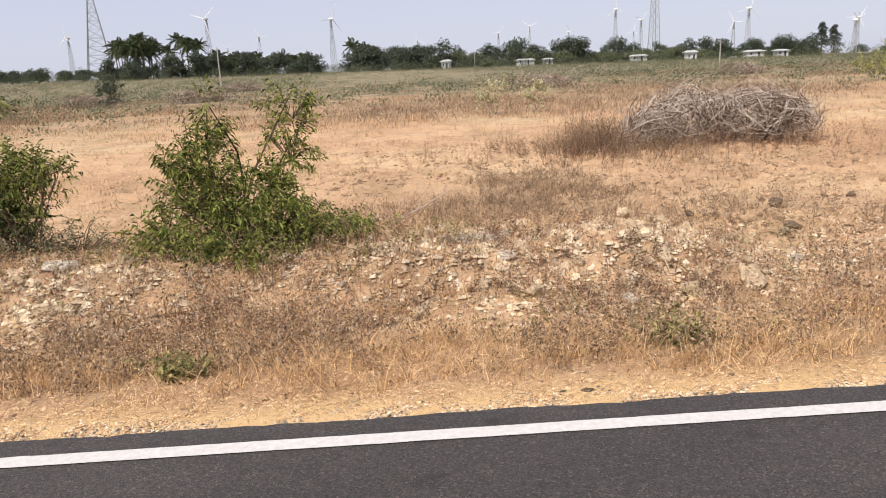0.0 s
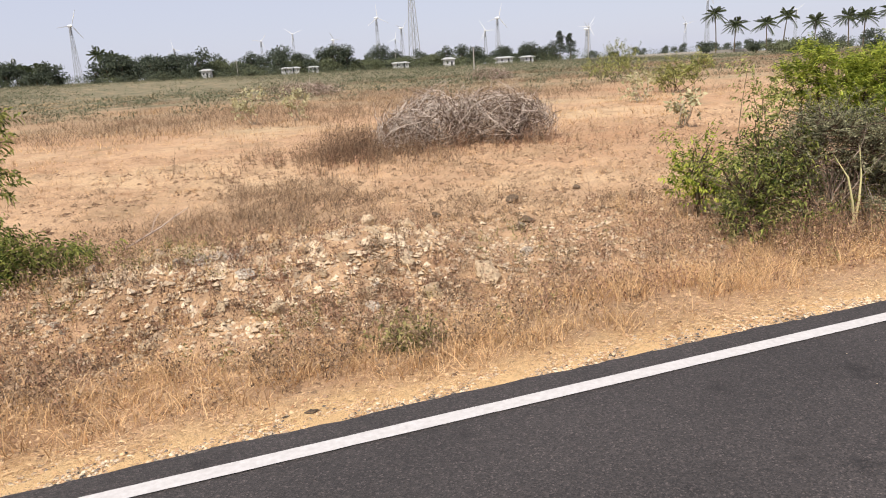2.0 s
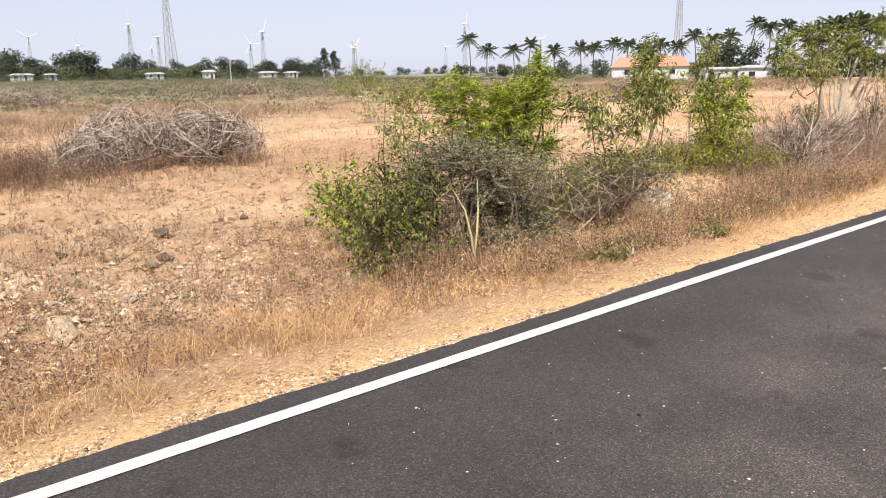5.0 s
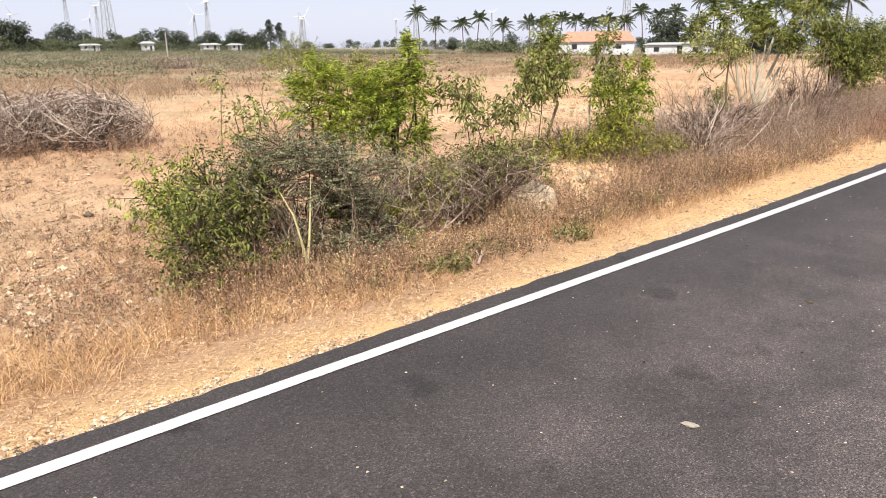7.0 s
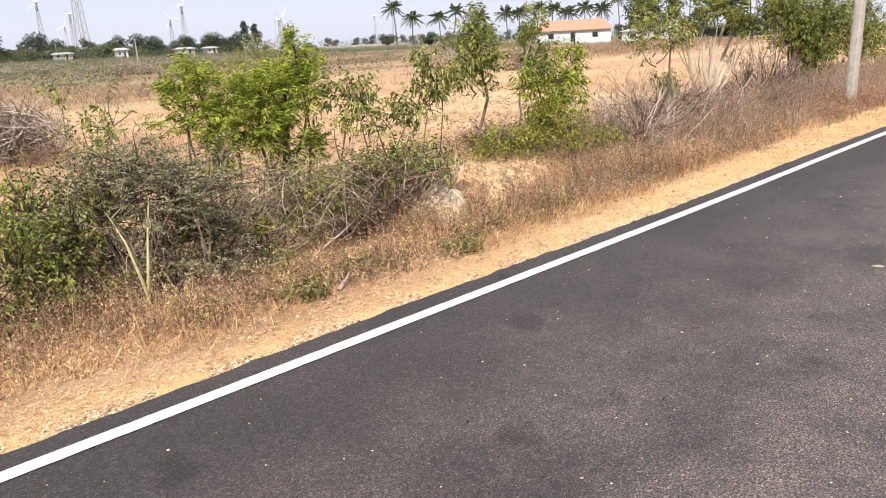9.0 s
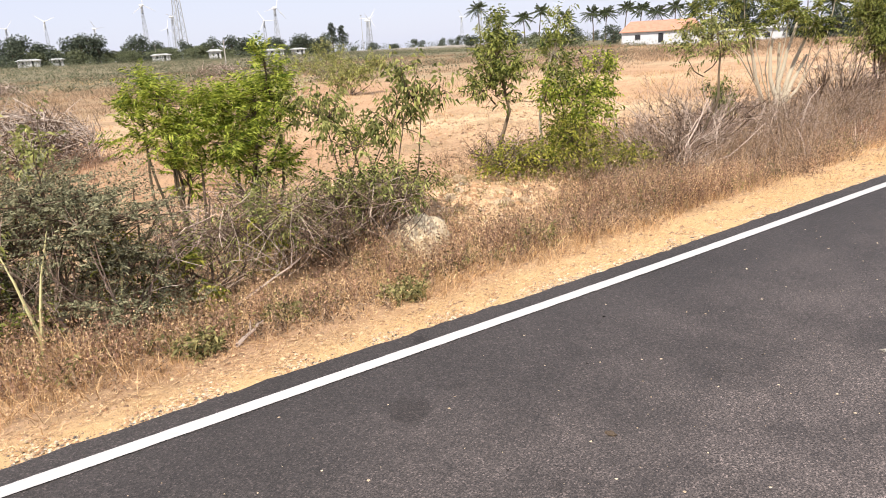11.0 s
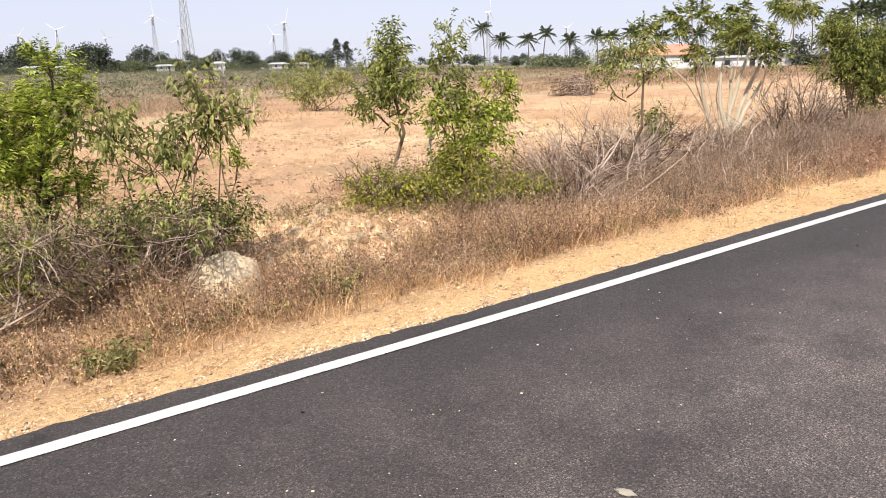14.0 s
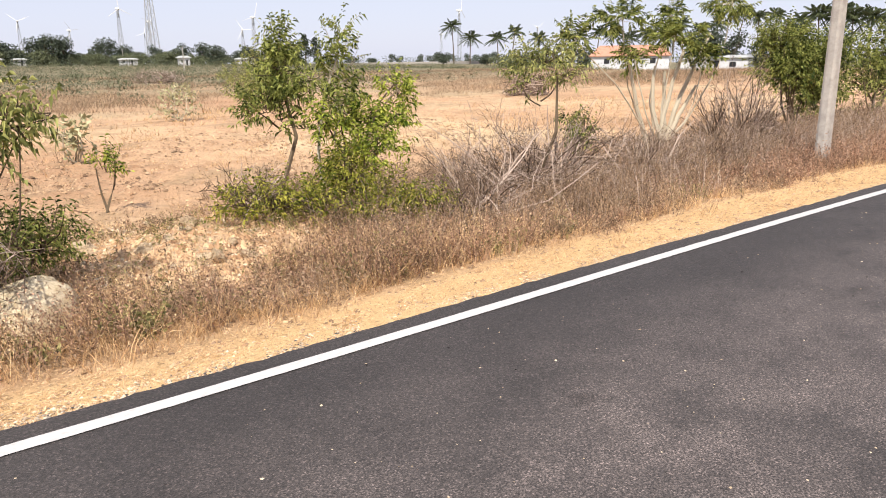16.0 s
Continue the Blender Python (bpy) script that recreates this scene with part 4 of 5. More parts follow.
pebbles("verge_crumbs", "dark crumbs of soil and rotten stalks on the verge", n, (rng.uniform(-8, 22, n), 3.85 + 4.2 * rng.random(n) ** 1.2), 0.017, CLOD_DARK)
n = 1300
pebbles("rubble_chips", "pale lumps of earth below the neem shrub", n, (rng.normal(-3.4, 0.9, n), rng.normal(6.4, 0.4, n)), 0.042, CHIP)
n = 1500
pebbles("rubble_chips", "heap of whitish broken limestone on the bank", n, (rng.normal(0.6, 0.9, n), rng.normal(7.15, 0.35, n)), 0.05, CHIP)
n = 2600
pebbles("soil_clods", "lumps of pinkish broken earth by the saplings", n, (rng.normal(10.9, 0.9, n), rng.normal(6.6, 0.5, n)), 0.055, CLOD)
n = 3200
pebbles("rubble_chips", "small pale limestone rubble by the saplings", n, (rng.normal(10.8, 1.0, n), rng.normal(6.8, 0.6, n)), 0.03, CHIP)
n = 26000
pebbles("soil_clods", "crumbled orange soil clods on the field", n, (rng.uniform(-8, 26, n), 5.6 + 15 * rng.random(n) ** 1.5), 0.024, CLOD)
# turned clods; the shadows among them are put into their darker colour
n = 22000
cx, cy = rng.uniform(-3, 22, n), 7.5 + 11 * rng.random(n) ** 1.2
lumpy = rng.random(n) < smooth_step(0.3, 0.65, wave(cx, cy, 0.9, 6.0))
pebbles("soil_clods", "larger clods of turned soil, darkened for furrow shade", int(lumpy.sum()), (cx[lumpy], cy[lumpy]), 0.04, CLOD_DARK)


# ---- grass and weeds ----
def scatter(k, x0, x1, y0, y1, keep=None):
    x, y = rng.uniform(x0, x1, k), rng.uniform(y0, y1, k)
    if keep is not None:
        m = rng.random(k) < keep(x, y)
        x, y = x[m], y[m]
    return x, y


def shoulder(x):
    return 0.085 * np.clip(np.asarray(x) - 7, 0, 11)


def tufts(name, label, mat, xy, height, blades, spread, lean, width, soup=None, flat=False):
    s = soup or Soup()
    x, y = xy
    if height > 0.1:
        m = rng.random(len(x)) < 0.05 + smooth_step(0.0, 0.4, y - 3.8 - shoulder(x) + 0.5 * (wave(x, y, 3.3, 21.0) - 0.5))
        m &= rng.random(len(x)) > 0.72 * np.exp(-((x - 3.5) / 1.5) ** 4 - ((y - 7.0) / 1.35) ** 4)
        m &= ((x - 9.2) / 0.42) ** 2 + ((y - 5.35) / 0.5) ** 2 > 1
        x, y = x[m], y[m]
    k = len(x)
    h = height * rng.uniform(0.5, 1.2, k) * (0.5 + 1.05 * wave(x, y, 1.1, 12))
    xx, yy, hh = np.repeat(x, blades), np.repeat(y, blades), np.repeat(h, blades)
    m = k * blades
    xx, yy = xx + rng.normal(0, spread, m), yy + rng.normal(0, spread, m)
    hh = hh * rng.uniform(0.45, 1.1, m)
    base = np.stack([xx, yy, ground_z(xx, yy) + (0.004 if height < 0.05 else -0.01)], 1)
    tip = base + np.stack([rng.normal(0, lean, m) * hh, rng.normal(0, lean, m) * hh, hh], 1)
    if flat:
        slivers(s, base, tip, width * rng.uniform(0.6, 1.3, m))
    else:
        s.blades(base, tip, width * rng.uniform(0.6, 1.3, m))
    if soup is None:
        thing(name, s, mat, label, "grass", kind="stuff")
    return s, base, tip


def thinned(x, y):
    """Fewer plants where the rubble lies open."""
    return 1 - 0.8 * np.exp(-((x - 10.9) / 1.2) ** 4 - ((y - 6.6) / 0.9) ** 4)


def weeds(name, label, mat, xy, height, stalks, specks, speck, width=0.0045, lean=0.35):
    """Dry weeds: branching stalks with small shrivelled leaves and seed heads."""
    s, base, tip = tufts(name, label, mat, xy, height, stalks, 0.035, lean, width, Soup(), True)
    m = len(base)
    t = rng.uniform(0.25, 1.0, (m, specks))
    pos = base[:, None] + (tip - base)[:, None] * t[..., None]
    pos[..., :2] -= (tip - base)[:, None, :2] * (t * (1 - t))[..., None] * 0.8
    way = unit(rng.normal(0, 1, (m, specks, 3)) + [0, 0, 0.35])
    q = m * specks
    s.leaves(pos.reshape(-1, 3), way.reshape(-1, 3), speck * 1.2 * rng.uniform(0.5, 1.4, q), speck * 0.5 * rng.uniform(0.5, 1.3, q), 0.2)
    thing(name, s, mat, label, "weeds", kind="stuff")


def litter(label, mat, xy, length, lift, width):
    """Broken straws lying every way on the soil."""
    s = Soup()
    x, y = xy
    k = len(x)
    a = rng.uniform(0, 2 * np.pi, k)
    ln = length * rng.uniform(0.3, 1.3, k)
    ex, ey = x + np.cos(a) * ln, np.maximum(y + np.sin(a) * ln, 3.56)
    base = np.stack([x, y, ground_z(x, y) + 0.006 + lift * rng.random(k)], 1)
    tip = np.stack([ex, ey, ground_z(ex, ey) + 0.006 + lift * rng.random(k)], 1)
    slivers(s, base, tip, width * rng.uniform(0.6, 1.4, k))
    thing("straw_litter", s, mat, label, "straw", kind="stuff")


strip = lambda x, y: np.clip(1.5 - np.abs(y - 4.0) / 0.35, 0, 1) * (0.25 + 0.75 * smooth_step(0.3, 0.6, wave(x, y, 3.1, 8.0)))
litter("yellow straw strewn along the road shoulder", STRAW, scatter(110000, -8, 30, 3.56, 4.9, strip), 0.042, 0.014, 0.0065)
litter("brown broken stalks strewn along the road shoulder", WEED, scatter(20000, -8, 30, 3.6, 5.2, strip), 0.05, 0.02, 0.005)
litter("pale broken stalks strewn between the weeds", STRAW, scatter(42000, -8, 24, 4.3, 8.5, lambda x, y: 0.3 + 0.7 * wave(x, y, 2, 5)), 0.13, 0.06, 0.0075)
litter("dark rotten stalks strewn between the weeds", WEED_DARK, scatter(13000, -8, 24, 4.2, 9, lambda x, y: 0.2 + 0.8 * wave(x, y, 2.4, 1)), 0.13, 0.05, 0.008)
golden = lambda x, y: np.exp(-((x - 4.2) / 2.6) ** 4 - ((y - 4.7) / 1.1) ** 4)
verge = lambda x, y: (1 + 0.8 * golden(x, y) + 0.9 * smooth_step(6, 9, x) * (1 - smooth_step(4.5, 5.0, y))) * np.clip(1.3 - np.abs(y - 4.6) / 1.0, 0, 1) * smooth_step(0.2, 0.65, wave(x, y, 2.6)) * smooth_step(3.7, 4.15, y)
tufts("verge_grass", "dry golden grass along the road verge", GRASS, scatter(21000, -8, 36, 3.75, 6.4, lambda x, y: verge(x, y) * (1 - 0.5 * smooth_step(8, 13, x) * smooth_step(4.6, 5.2, y))), 0.15, 9, 0.05, 0.9, 0.0045)
edge_straw = lambda x, y: np.clip(1.3 - np.abs(y - 3.95) / 0.36, 0, 1) * (0.3 + wave(x, y, 5))
tufts("straw_litter", "flattened yellow straw on the road shoulder", STRAW, scatter(16000, -8, 36, 3.53, 4.8, edge_straw), 0.013, 7, 0.07, 2.4, 0.0055, flat=True)
litter_zone = lambda x, y: 0.3 + 0.7 * wave(x, y, 2, 5)
tufts("straw_litter", "broken stalks lying among the weeds", STRAW, scatter(12000, -8, 30, 4.2, 8.5, litter_zone), 0.024, 6, 0.1, 2.8, 0.006, flat=True)
weed_zone = lambda x, y: (1 - 0.85 * golden(x, y)) * thinned(x, y) * smooth_step(0.15, 0.7, wave(x, y, 1.6, 0.7)) * smooth_step(3.95, 4.5, y) * (1 - smooth_step(6.2, 8.0, y) * np.where(x > 12, 0.25, 0.75))
weeds("dry_weeds", "brown dried weeds on the verge", WEED, scatter(10500, -8, 13, 3.95, 8.6, weed_zone), 0.23, 5, 5, 0.024, 0.004)
red_zone = lambda x, y: (1 - 0.5 * golden(x, y)) * thinned(x, y) * smooth_step(0.3, 0.7, wave(x, y, 1.3, 4.0)) * smooth_step(4.1, 4.7, y) * (1 - smooth_step(6.5, 8.5, y))
weeds("red_weeds", "reddish dried weeds in patches on the verge", WEED_RED, scatter(9500, -8, 30, 4.1, 8.5, red_zone), 0.23, 5, 6, 0.022)
pale_zone = lambda x, y: thinned(x, y) * smooth_step(0.35, 0.8, wave(x, y, 1.9, 9.0)) * smooth_step(3.85, 4.3, y) * (1 - smooth_step(7.2, 9, y))
weeds("pale_weeds", "straw-coloured weeds with curled dry leaves", STRAW, scatter(9500, -8, 32, 3.85, 9, pale_zone), 0.18, 5, 5, 0.017)
weeds("dry_weeds", "tall brown dried weeds on the verge", WEED, scatter(6500, 12, 34, 4.2, 10, lambda x, y: weed_zone(x, y) * 1.2), 0.36, 5, 4, 0.027, 0.006)
brown_zone = lambda x, y: np.clip(1.25 - np.abs(y - 6.7 - 0.04 * (x - 13)) / 1.5, 0, 1) * smooth_step(11.3, 13.2, x) * smooth_step(0.15, 0.5, wave(x, y, 1.4, 3.7))
weeds("dry_weeds", "knee-high dead brown weeds beside the saplings", WEED, scatter(2300, 11, 30, 5.2, 9.4, brown_zone), 0.56, 7, 4, 0.022, 0.006)
weeds("dry_weeds", "knee-high dark dead weeds beside the saplings", WEED_DARK, scatter(2100, 11, 30, 5.2, 9.4, brown_zone), 0.58, 7, 4, 0.022, 0.006)
tufts("dead_stalks", "bleached bare stalks standing among brown weeds", TWIG, scatter(3600, 11, 30, 5.2, 9.4, brown_zone), 0.55, 5, 0.05, 0.6, 0.006)
# dark-coloured clumps that paint local shadow into the verge
clump_zone = lambda x, y: (1 - 0.9 * golden(x, y)) * smooth_step(0.58, 0.75, wave(x, y, 2.3, 6.6)) * smooth_step(4.0, 4.6, y) * (1 - smooth_step(7.5, 10, y))
weeds("dry_weeds", "clumps of dead weeds coloured dark as local shade", WEED_DARK, scatter(6000, -8, 30, 4.1, 10, clump_zone), 0.22, 6, 4, 0.022, 0.0045)
hedge_zone = lambda x, y: smooth_step(4.6, 6.0, x) * (1 - smooth_step(13, 15, x)) * np.clip((y - 4.25) / 0.5, 0, 1) * (1 - smooth_step(5.4, 6.2, y)) * smooth_step(0.3, 0.55, wave(x, y, 2.2, 14.0))
weeds("red_weeds", "tall rust-coloured weeds before the hedge", WEED_RED, scatter(3200, 4.5, 15, 4.1, 6.2, hedge_zone), 0.42, 6, 5, 0.021, 0.0045)
weeds("pale_weeds", "tall straw-coloured weeds before the hedge", STRAW, scatter(2800, 4.5, 15, 4.05, 6.2, lambda x, y: hedge_zone(x, y - 0.1)), 0.38, 6, 4, 0.018, 0.0045)
weeds("dry_weeds", "tall dark stalks before the hedge", WEED_DARK, scatter(1300, 4.5, 15, 4.2, 6.2, hedge_zone), 0.4, 6, 4, 0.024, 0.0045)
weeds("olive_weeds", "greenish weeds before the hedge", WEED_GREEN, scatter(700, 4.5, 15, 4.2, 6.0, hedge_zone), 0.26, 5, 7, 0.03)
weeds("red_weeds", "tall reddish weeds round the concrete pole", WEED_RED, scatter(520, 18.5, 24, 4.7, 6.2), 0.55, 6, 4, 0.032, 0.006)
weeds("olive_weeds", "half-green weeds between the dry stalks", WEED_GREEN, scatter(3000, -6, 24, 4.5, 8.0, lambda x, y: smooth_step(0.35, 0.8, wave(x, y, 1.2, 2.0))), 0.2, 4, 6, 0.024)
field_zone = lambda x, y: (0.10 + 0.7 * smooth_step(0.5, 0.75, wave(x, y, 0.6, 1.1))) * (1 - 0.75 * smooth_step(11, 16, y)) + 1.5 * smooth_step(0.25, 0.6, wave(x, y, 1.0, 5.5)) * np.exp(-((x - 1.8) / 2.3) ** 2 - ((y - 11.0) / 2.6) ** 2)
weeds("field_weeds", "sparse brown weeds on the open field", WEED, scatter(12000, -9, 26, 7.2, 24, field_zone), 0.2, 4, 3, 0.024, 0.005)
fuzz_zone = lambda x, y: np.exp(-((x - 1.6) / 2.4) ** 2 - ((y - 11.2) / 2.6) ** 2) * smooth_step(0.38, 0.62, wave(x, y, 1.0, 5.5))
tufts("field_grass", "fuzzy brown dead grass before the brush heap", WEED, scatter(15000, -4, 8, 7.5, 17, fuzz_zone), 0.27, 8, 0.06, 0.9, 0.006, flat=True)
weeds("field_weeds", "dark brown tufts in the fuzzy grass", WEED_DARK, scatter(1500, -4, 8, 7.5, 17, fuzz_zone), 0.26, 7, 3, 0.025, 0.005)
heap_zone = lambda x, y: np.exp(-((x - 5.6) / 3.0) ** 2 - ((y - 15.6) / 1.5) ** 2) * 1.4
weeds("field_weeds", "brown weeds round the brush heap", WEED, scatter(2600, -1, 12, 12, 19, lambda x, y: heap_zone(x, y) * (1 - 0.75 * smooth_step(5.0, 6.0, x))), 0.42, 8, 3, 0.03, 0.007)
mass_zone = lambda x, y: np.exp(-((x - 3.7) / 0.8) ** 2 - ((y - 15.7) / 1.2) ** 2)
weeds("field_weeds", "dense dark brown weeds against the brush heap", WEED_DARK, scatter(1500, 2, 7, 13, 18, mass_zone), 0.85, 9, 4, 0.03, 0.007)
weeds("field_weeds", "reddish weeds at the foot of the brush heap", WEED_RED, scatter(1600, -1, 12, 11, 20, heap_zone), 0.36, 6, 4, 0.035, 0.008)
tufts("field_grass", "golden grass scattered on the field", GRASS, scatter(8000, -14, 32, 6.5, 28, lambda x, y: 0.15 + 0.8 * smooth_step(0.45, 0.8, wave(x, y, 0.9, 3.0))), 0.14, 7, 0.06, 0.7, 0.008)
far_zone = lambda x, y: smooth_step(0.42, 0.68, wave(x, y * 2.2, 0.14, 0.4)) * smooth_step(25, 38, y)
tufts("far_grass", "bands of reddish-brown dry grass across the field", WEED, scatter(15000, -40, 80, 24, 50, lambda x, y: smooth_step(0.38, 0.62, wave(x, y * 2.0, 0.16, 5.2)) * smooth_step(23, 30, y) * (1 - smooth_step(40, 50, y))), 0.36, 14, 0.3, 0.6, 0.012, flat=True)
tufts("far_grass", "bands of brown dry grass across the field", WEED, scatter(40000, -50, 100, 16, 80, far_zone), 0.36, 9, 0.3, 0.6, 0.02, flat=True)
tufts("far_grass", "golden dry grass far out on the field", GRASS, scatter(20000, -50, 100, 14, 90, lambda x, y: smooth_step(0.5, 0.75, wave(x, y * 2, 0.2, 2.4))), 0.2, 8, 0.28, 0.7, 0.022, flat=True)


clumps = np.array([(8.15, 4.3), (6.72, 4.4), (9.75, 4.6), (-1.65, 4.45), (1.35, 4.5), (7.5, 4.7)])
spots = np.repeat(clumps, 22, 0) + rng.normal(0, 0.09, (22 * len(clumps), 2))
weeds("olive_weeds", "low half-dry olive weeds in clumps on the verge", WEED_GREEN, (spots[:, 0], spots[:, 1]), 0.2, 4, 7, 0.04)


# ---- concrete pole ----
def concrete_pole(x, y):
    ob = empty_thing("utility_pole", pose(x, y, gz(x, y) - 0.05), "grey weathered concrete utility pole on the verge", "utility pole")
    s = Soup()
    h, a, c = 8.0, 0.108, 0.07
    prof = [(-1, -0.55), (-0.8, -1), (0.8, -1), (1, -0.55), (1, 0.55), (0.8, 1), (-0.8, 1), (-1, 0.55)]
    v = []
    for z in np.linspace(0, h, 6):
        w = a + (c - a) * z / h
        v += [(px * w, py * w * 0.85, z) for px, py in prof]
    f = [(k * 8 + m, k * 8 + (m + 1) % 8, k * 8 + 8 + (m + 1) % 8, k * 8 + 8 + m) for k in range(5) for m in range(8)]
    s.add(v, f)
    s.add(v[-8:], [tuple(range(8))])
    part("shaft", s, CONCRETE, ob)
    arm = Soup()
    arm.box((-0.6, -0.04, 7.3), (0.6, 0.04, 7.4))
    part("cross_arm", arm, STEEL, ob, "steel cross arm")
    for dx in (-0.5, 0, 0.5):
        i = Soup()
        i.tube([(dx, 0, 7.4), (dx, 0, 7.46), (dx, 0, 7.52), (dx, 0, 7.58)], [0.03, 0.045, 0.035, 0.02], 8)
        part("insulator", i, WHITE, ob, "white porcelain insulator")


concrete_pole(20.91, 5.68)


# ---- litter on the road ----
def scrap(x, y, size, mat, label, name):
    bm = bmesh.new()
    bmesh.ops.create_icosphere(bm, subdivisions=2, radius=1)
    for v in bm.verts:
        k = 1 + 0.35 * math.sin(v.co.x * 5 + x) * math.cos(v.co.y * 4 + y)
        v.co = Vector((v.co.x * k, v.co.y * 0.6 * k, v.co.z * 0.25))
    me = bpy.data.meshes.new(name)
    bm.to_mesh(me)
    bm.free()
    me.materials.append(mat)
    ob = new(name, me)
    ob.matrix_basis = pose(x, y, (gz(x, y) if y > 3.485 else 0) + 0.15 * size, 0, 0, rng.uniform(0, 180)) @ Matrix.Scale(size, 4)
    tagged(ob, label, "litter")


STONE_TAR = island_stone("tar_crumbs", (0.012, 0.011, 0.01), (0.035, 0.03, 0.028))
SCRAP = plain_material("dry_plaster", (0.24, 0.21, 0.16), (0.42, 0.38, 0.31), 0.9, 20)
scrap(5.73, 1.68, 0.035, SCRAP, "flattened pale scrap lying on asphalt", "road_scrap")
scrap(9.35, 1.58, 0.034, SCRAP, "flattened pale scrap lying on asphalt", "road_scrap")
scrap(7.7, 1.98, 0.028, STONE_DARK, "small black stone lying on asphalt", "road_stone")
scrap(0.62, 3.74, 0.036, STONE_DARK, "small black lump on the shoulder", "road_stone")
scrap(0.5, 3.75, 0.02, STONE_DARK, "small black lump on the shoulder", "road_stone")
n = 900
pebbles("road_chips", "pale stone chips scattered over asphalt", n, (rng.uniform(3, 22, n), 0.2 + 2.9 * rng.random(n)), 0.0055, CHIP)
n = 130
pebbles("road_chips", "dark tar crumbs scattered over asphalt", n, (rng.uniform(0, 22, n), 0.2 + 2.9 * rng.random(n)), 0.007, STONE_TAR)


# ---- distance ----
def palm(name, label, x, y, height, seed):
    r = np.random.default_rng(seed)
    ob = empty_thing(name, stand(x, y), label, "palm tree", "coconut palms")
    t = Soup()
    lean = r.normal(0, 0.05, 2) * height
    zz = np.linspace(0, height, 7)
    px, py = lean[0] * (zz / height) ** 2, lean[1] * (zz / height) ** 2
    t.tube(np.stack([px, py, zz], 1), np.linspace(0.2, 0.12, 7), 7)
    part("trunk", t, BARK_DARK, ob)
    c = Soup()
    top = np.array([px[-1], py[-1], height])
    for k in range(24):
        a = k * 2.4 + r.uniform(-0.25, 0.25)
        el = -0.5 + 1.75 * (k + 0.5) / 24 + r.normal(0, 0.12)
        out = np.array([math.cos(a) * math.cos(el), math.sin(a) * math.cos(el), math.sin(el)])
        ln = r.uniform(3.3, 4.3)
        u = np.linspace(0, 1, 17)[:, None]
        sp = top + out * u * ln - np.array([0, 0, 1.0]) * u * u * ln * r.uniform(0.25, 0.5)
        c.tube(sp[::2], np.linspace(0.06, 0.015, 9), 3)
        side = unit(np.cross(out, [0, 0, 1.0]))
        for sg in (-1, 1):
            w = unit(side * sg * 0.75 + out * 0.55 - np.array([0, 0, 0.45]))
            c.leaves(sp[2:], np.repeat(w[None], 15, 0), 0.85 * np.sin(np.linspace(0.6, 2.7, 15)) + 0.12, 0.11, 0.3)
    part("crown", c, FROND, ob)
    return ob


for n, (x, y, top) in enumerate(((162, 192, 13.6), (166, 188.5, 10), (172.5, 182, 9.7), (176, 179, 11.5), (182, 173, 9.3), (188, 166.5, 9.9), (190.5, 163.6, 9.7),
                                 (194, 159, 10.9), (197, 155.6, 10.4), (200.4, 151, 9.1), (203.4, 147, 10.3), (206.3, 143, 9.6), (209.6, 138, 12.7), (212.4, 134, 11.3),
                                 (215, 129.6, 12.2), (217.6, 125, 15.6), (220.6, 120, 14.3), (223, 115.5, 14.5), (226, 109.6, 13), (151, 72, 7.4), (152.3, 69, 10.7),
                                 (153.1, 66.5, 11.1), (154.3, 64, 10), (156, 61.5, 9.8), (157, 58, 11))):
    palm("coconut_palm", "tall coconut palm with a ragged dark crown", x, y, top - gz(x, y) - 2.8, 100 + n)
for n in range(40):
    a, d = radians(rng.uniform(-21.3, -15.5) if n < 22 else rng.uniform(-16, -8)), rng.uniform(240, 275)
    x, y = d * math.sin(a), d * math.cos(a)
    palm("coconut_palm", "coconut palm in a dense distant grove", x, y, rng.uniform(7.5, 12) if n < 22 else rng.uniform(3.5, 6.5), 200 + n)
for n, a in enumerate((-4.4, -3.6, -3.0)):
    palm("coconut_palm", "coconut palm among distant trees", 255 * math.sin(radians(a)), 255 * math.cos(radians(a)), 8.5 - n, 260 + n)


def far_tree(seed, height, wide, label, mat):
    """A broad distant tree: trunk, limbs and an uneven crown of leaf clumps."""
    r = np.random.default_rng(seed)
    ob = empty_thing("distant_tree", pose(0, 0, -500), label, "tree", "trees along the horizon")
    t, c = Soup(), Soup()
    t.tube([(0, 0, -0.3), (0.05, 0, height * 0.25), (0.1, 0.05, height * 0.5)], [0.22, 0.17, 0.1], 6)
    for k in range(9):
        a = r.uniform(0, 6.28)
        cen = np.array([math.cos(a) * wide * r.uniform(0, 0.32), math.sin(a) * wide * r.uniform(0, 0.32), height * r.uniform(0.12, 0.82)])
        t.tube(crook((0.08, 0, height * 0.3), cen, 4), [0.09, 0.07, 0.05, 0.03], 4)
        p, d = in_lobe((*cen, wide * r.uniform(0.18, 0.3), height * r.uniform(0.12, 0.22)), 150, 2.2)
        c.leaves(p, unit(d + r.normal(0, 0.6, d.shape)), 0.55 * r.uniform(0.5, 1.2, len(p)), 0.34, 0.2)
    part("trunk", t, BARK_DARK, ob)
    part("crown", c, mat, ob)
    return ob


protos = [far_tree(300 + k, h, w, lab, m) for k, (h, w, lab, m) in enumerate((
    (6.5, 7, "dark green broadleaf tree on the horizon", LEAF_FAR), (5.2, 7.5, "low spreading tree on the horizon", LEAF_FAR),
    (7.5, 6, "tall dark tree on the horizon", LEAF_FAR), (4.2, 6, "small round tree on the horizon", LEAF_FAR), (5.0, 8, "grey-green thorn tree on the horizon", LEAF_FAR2)))]


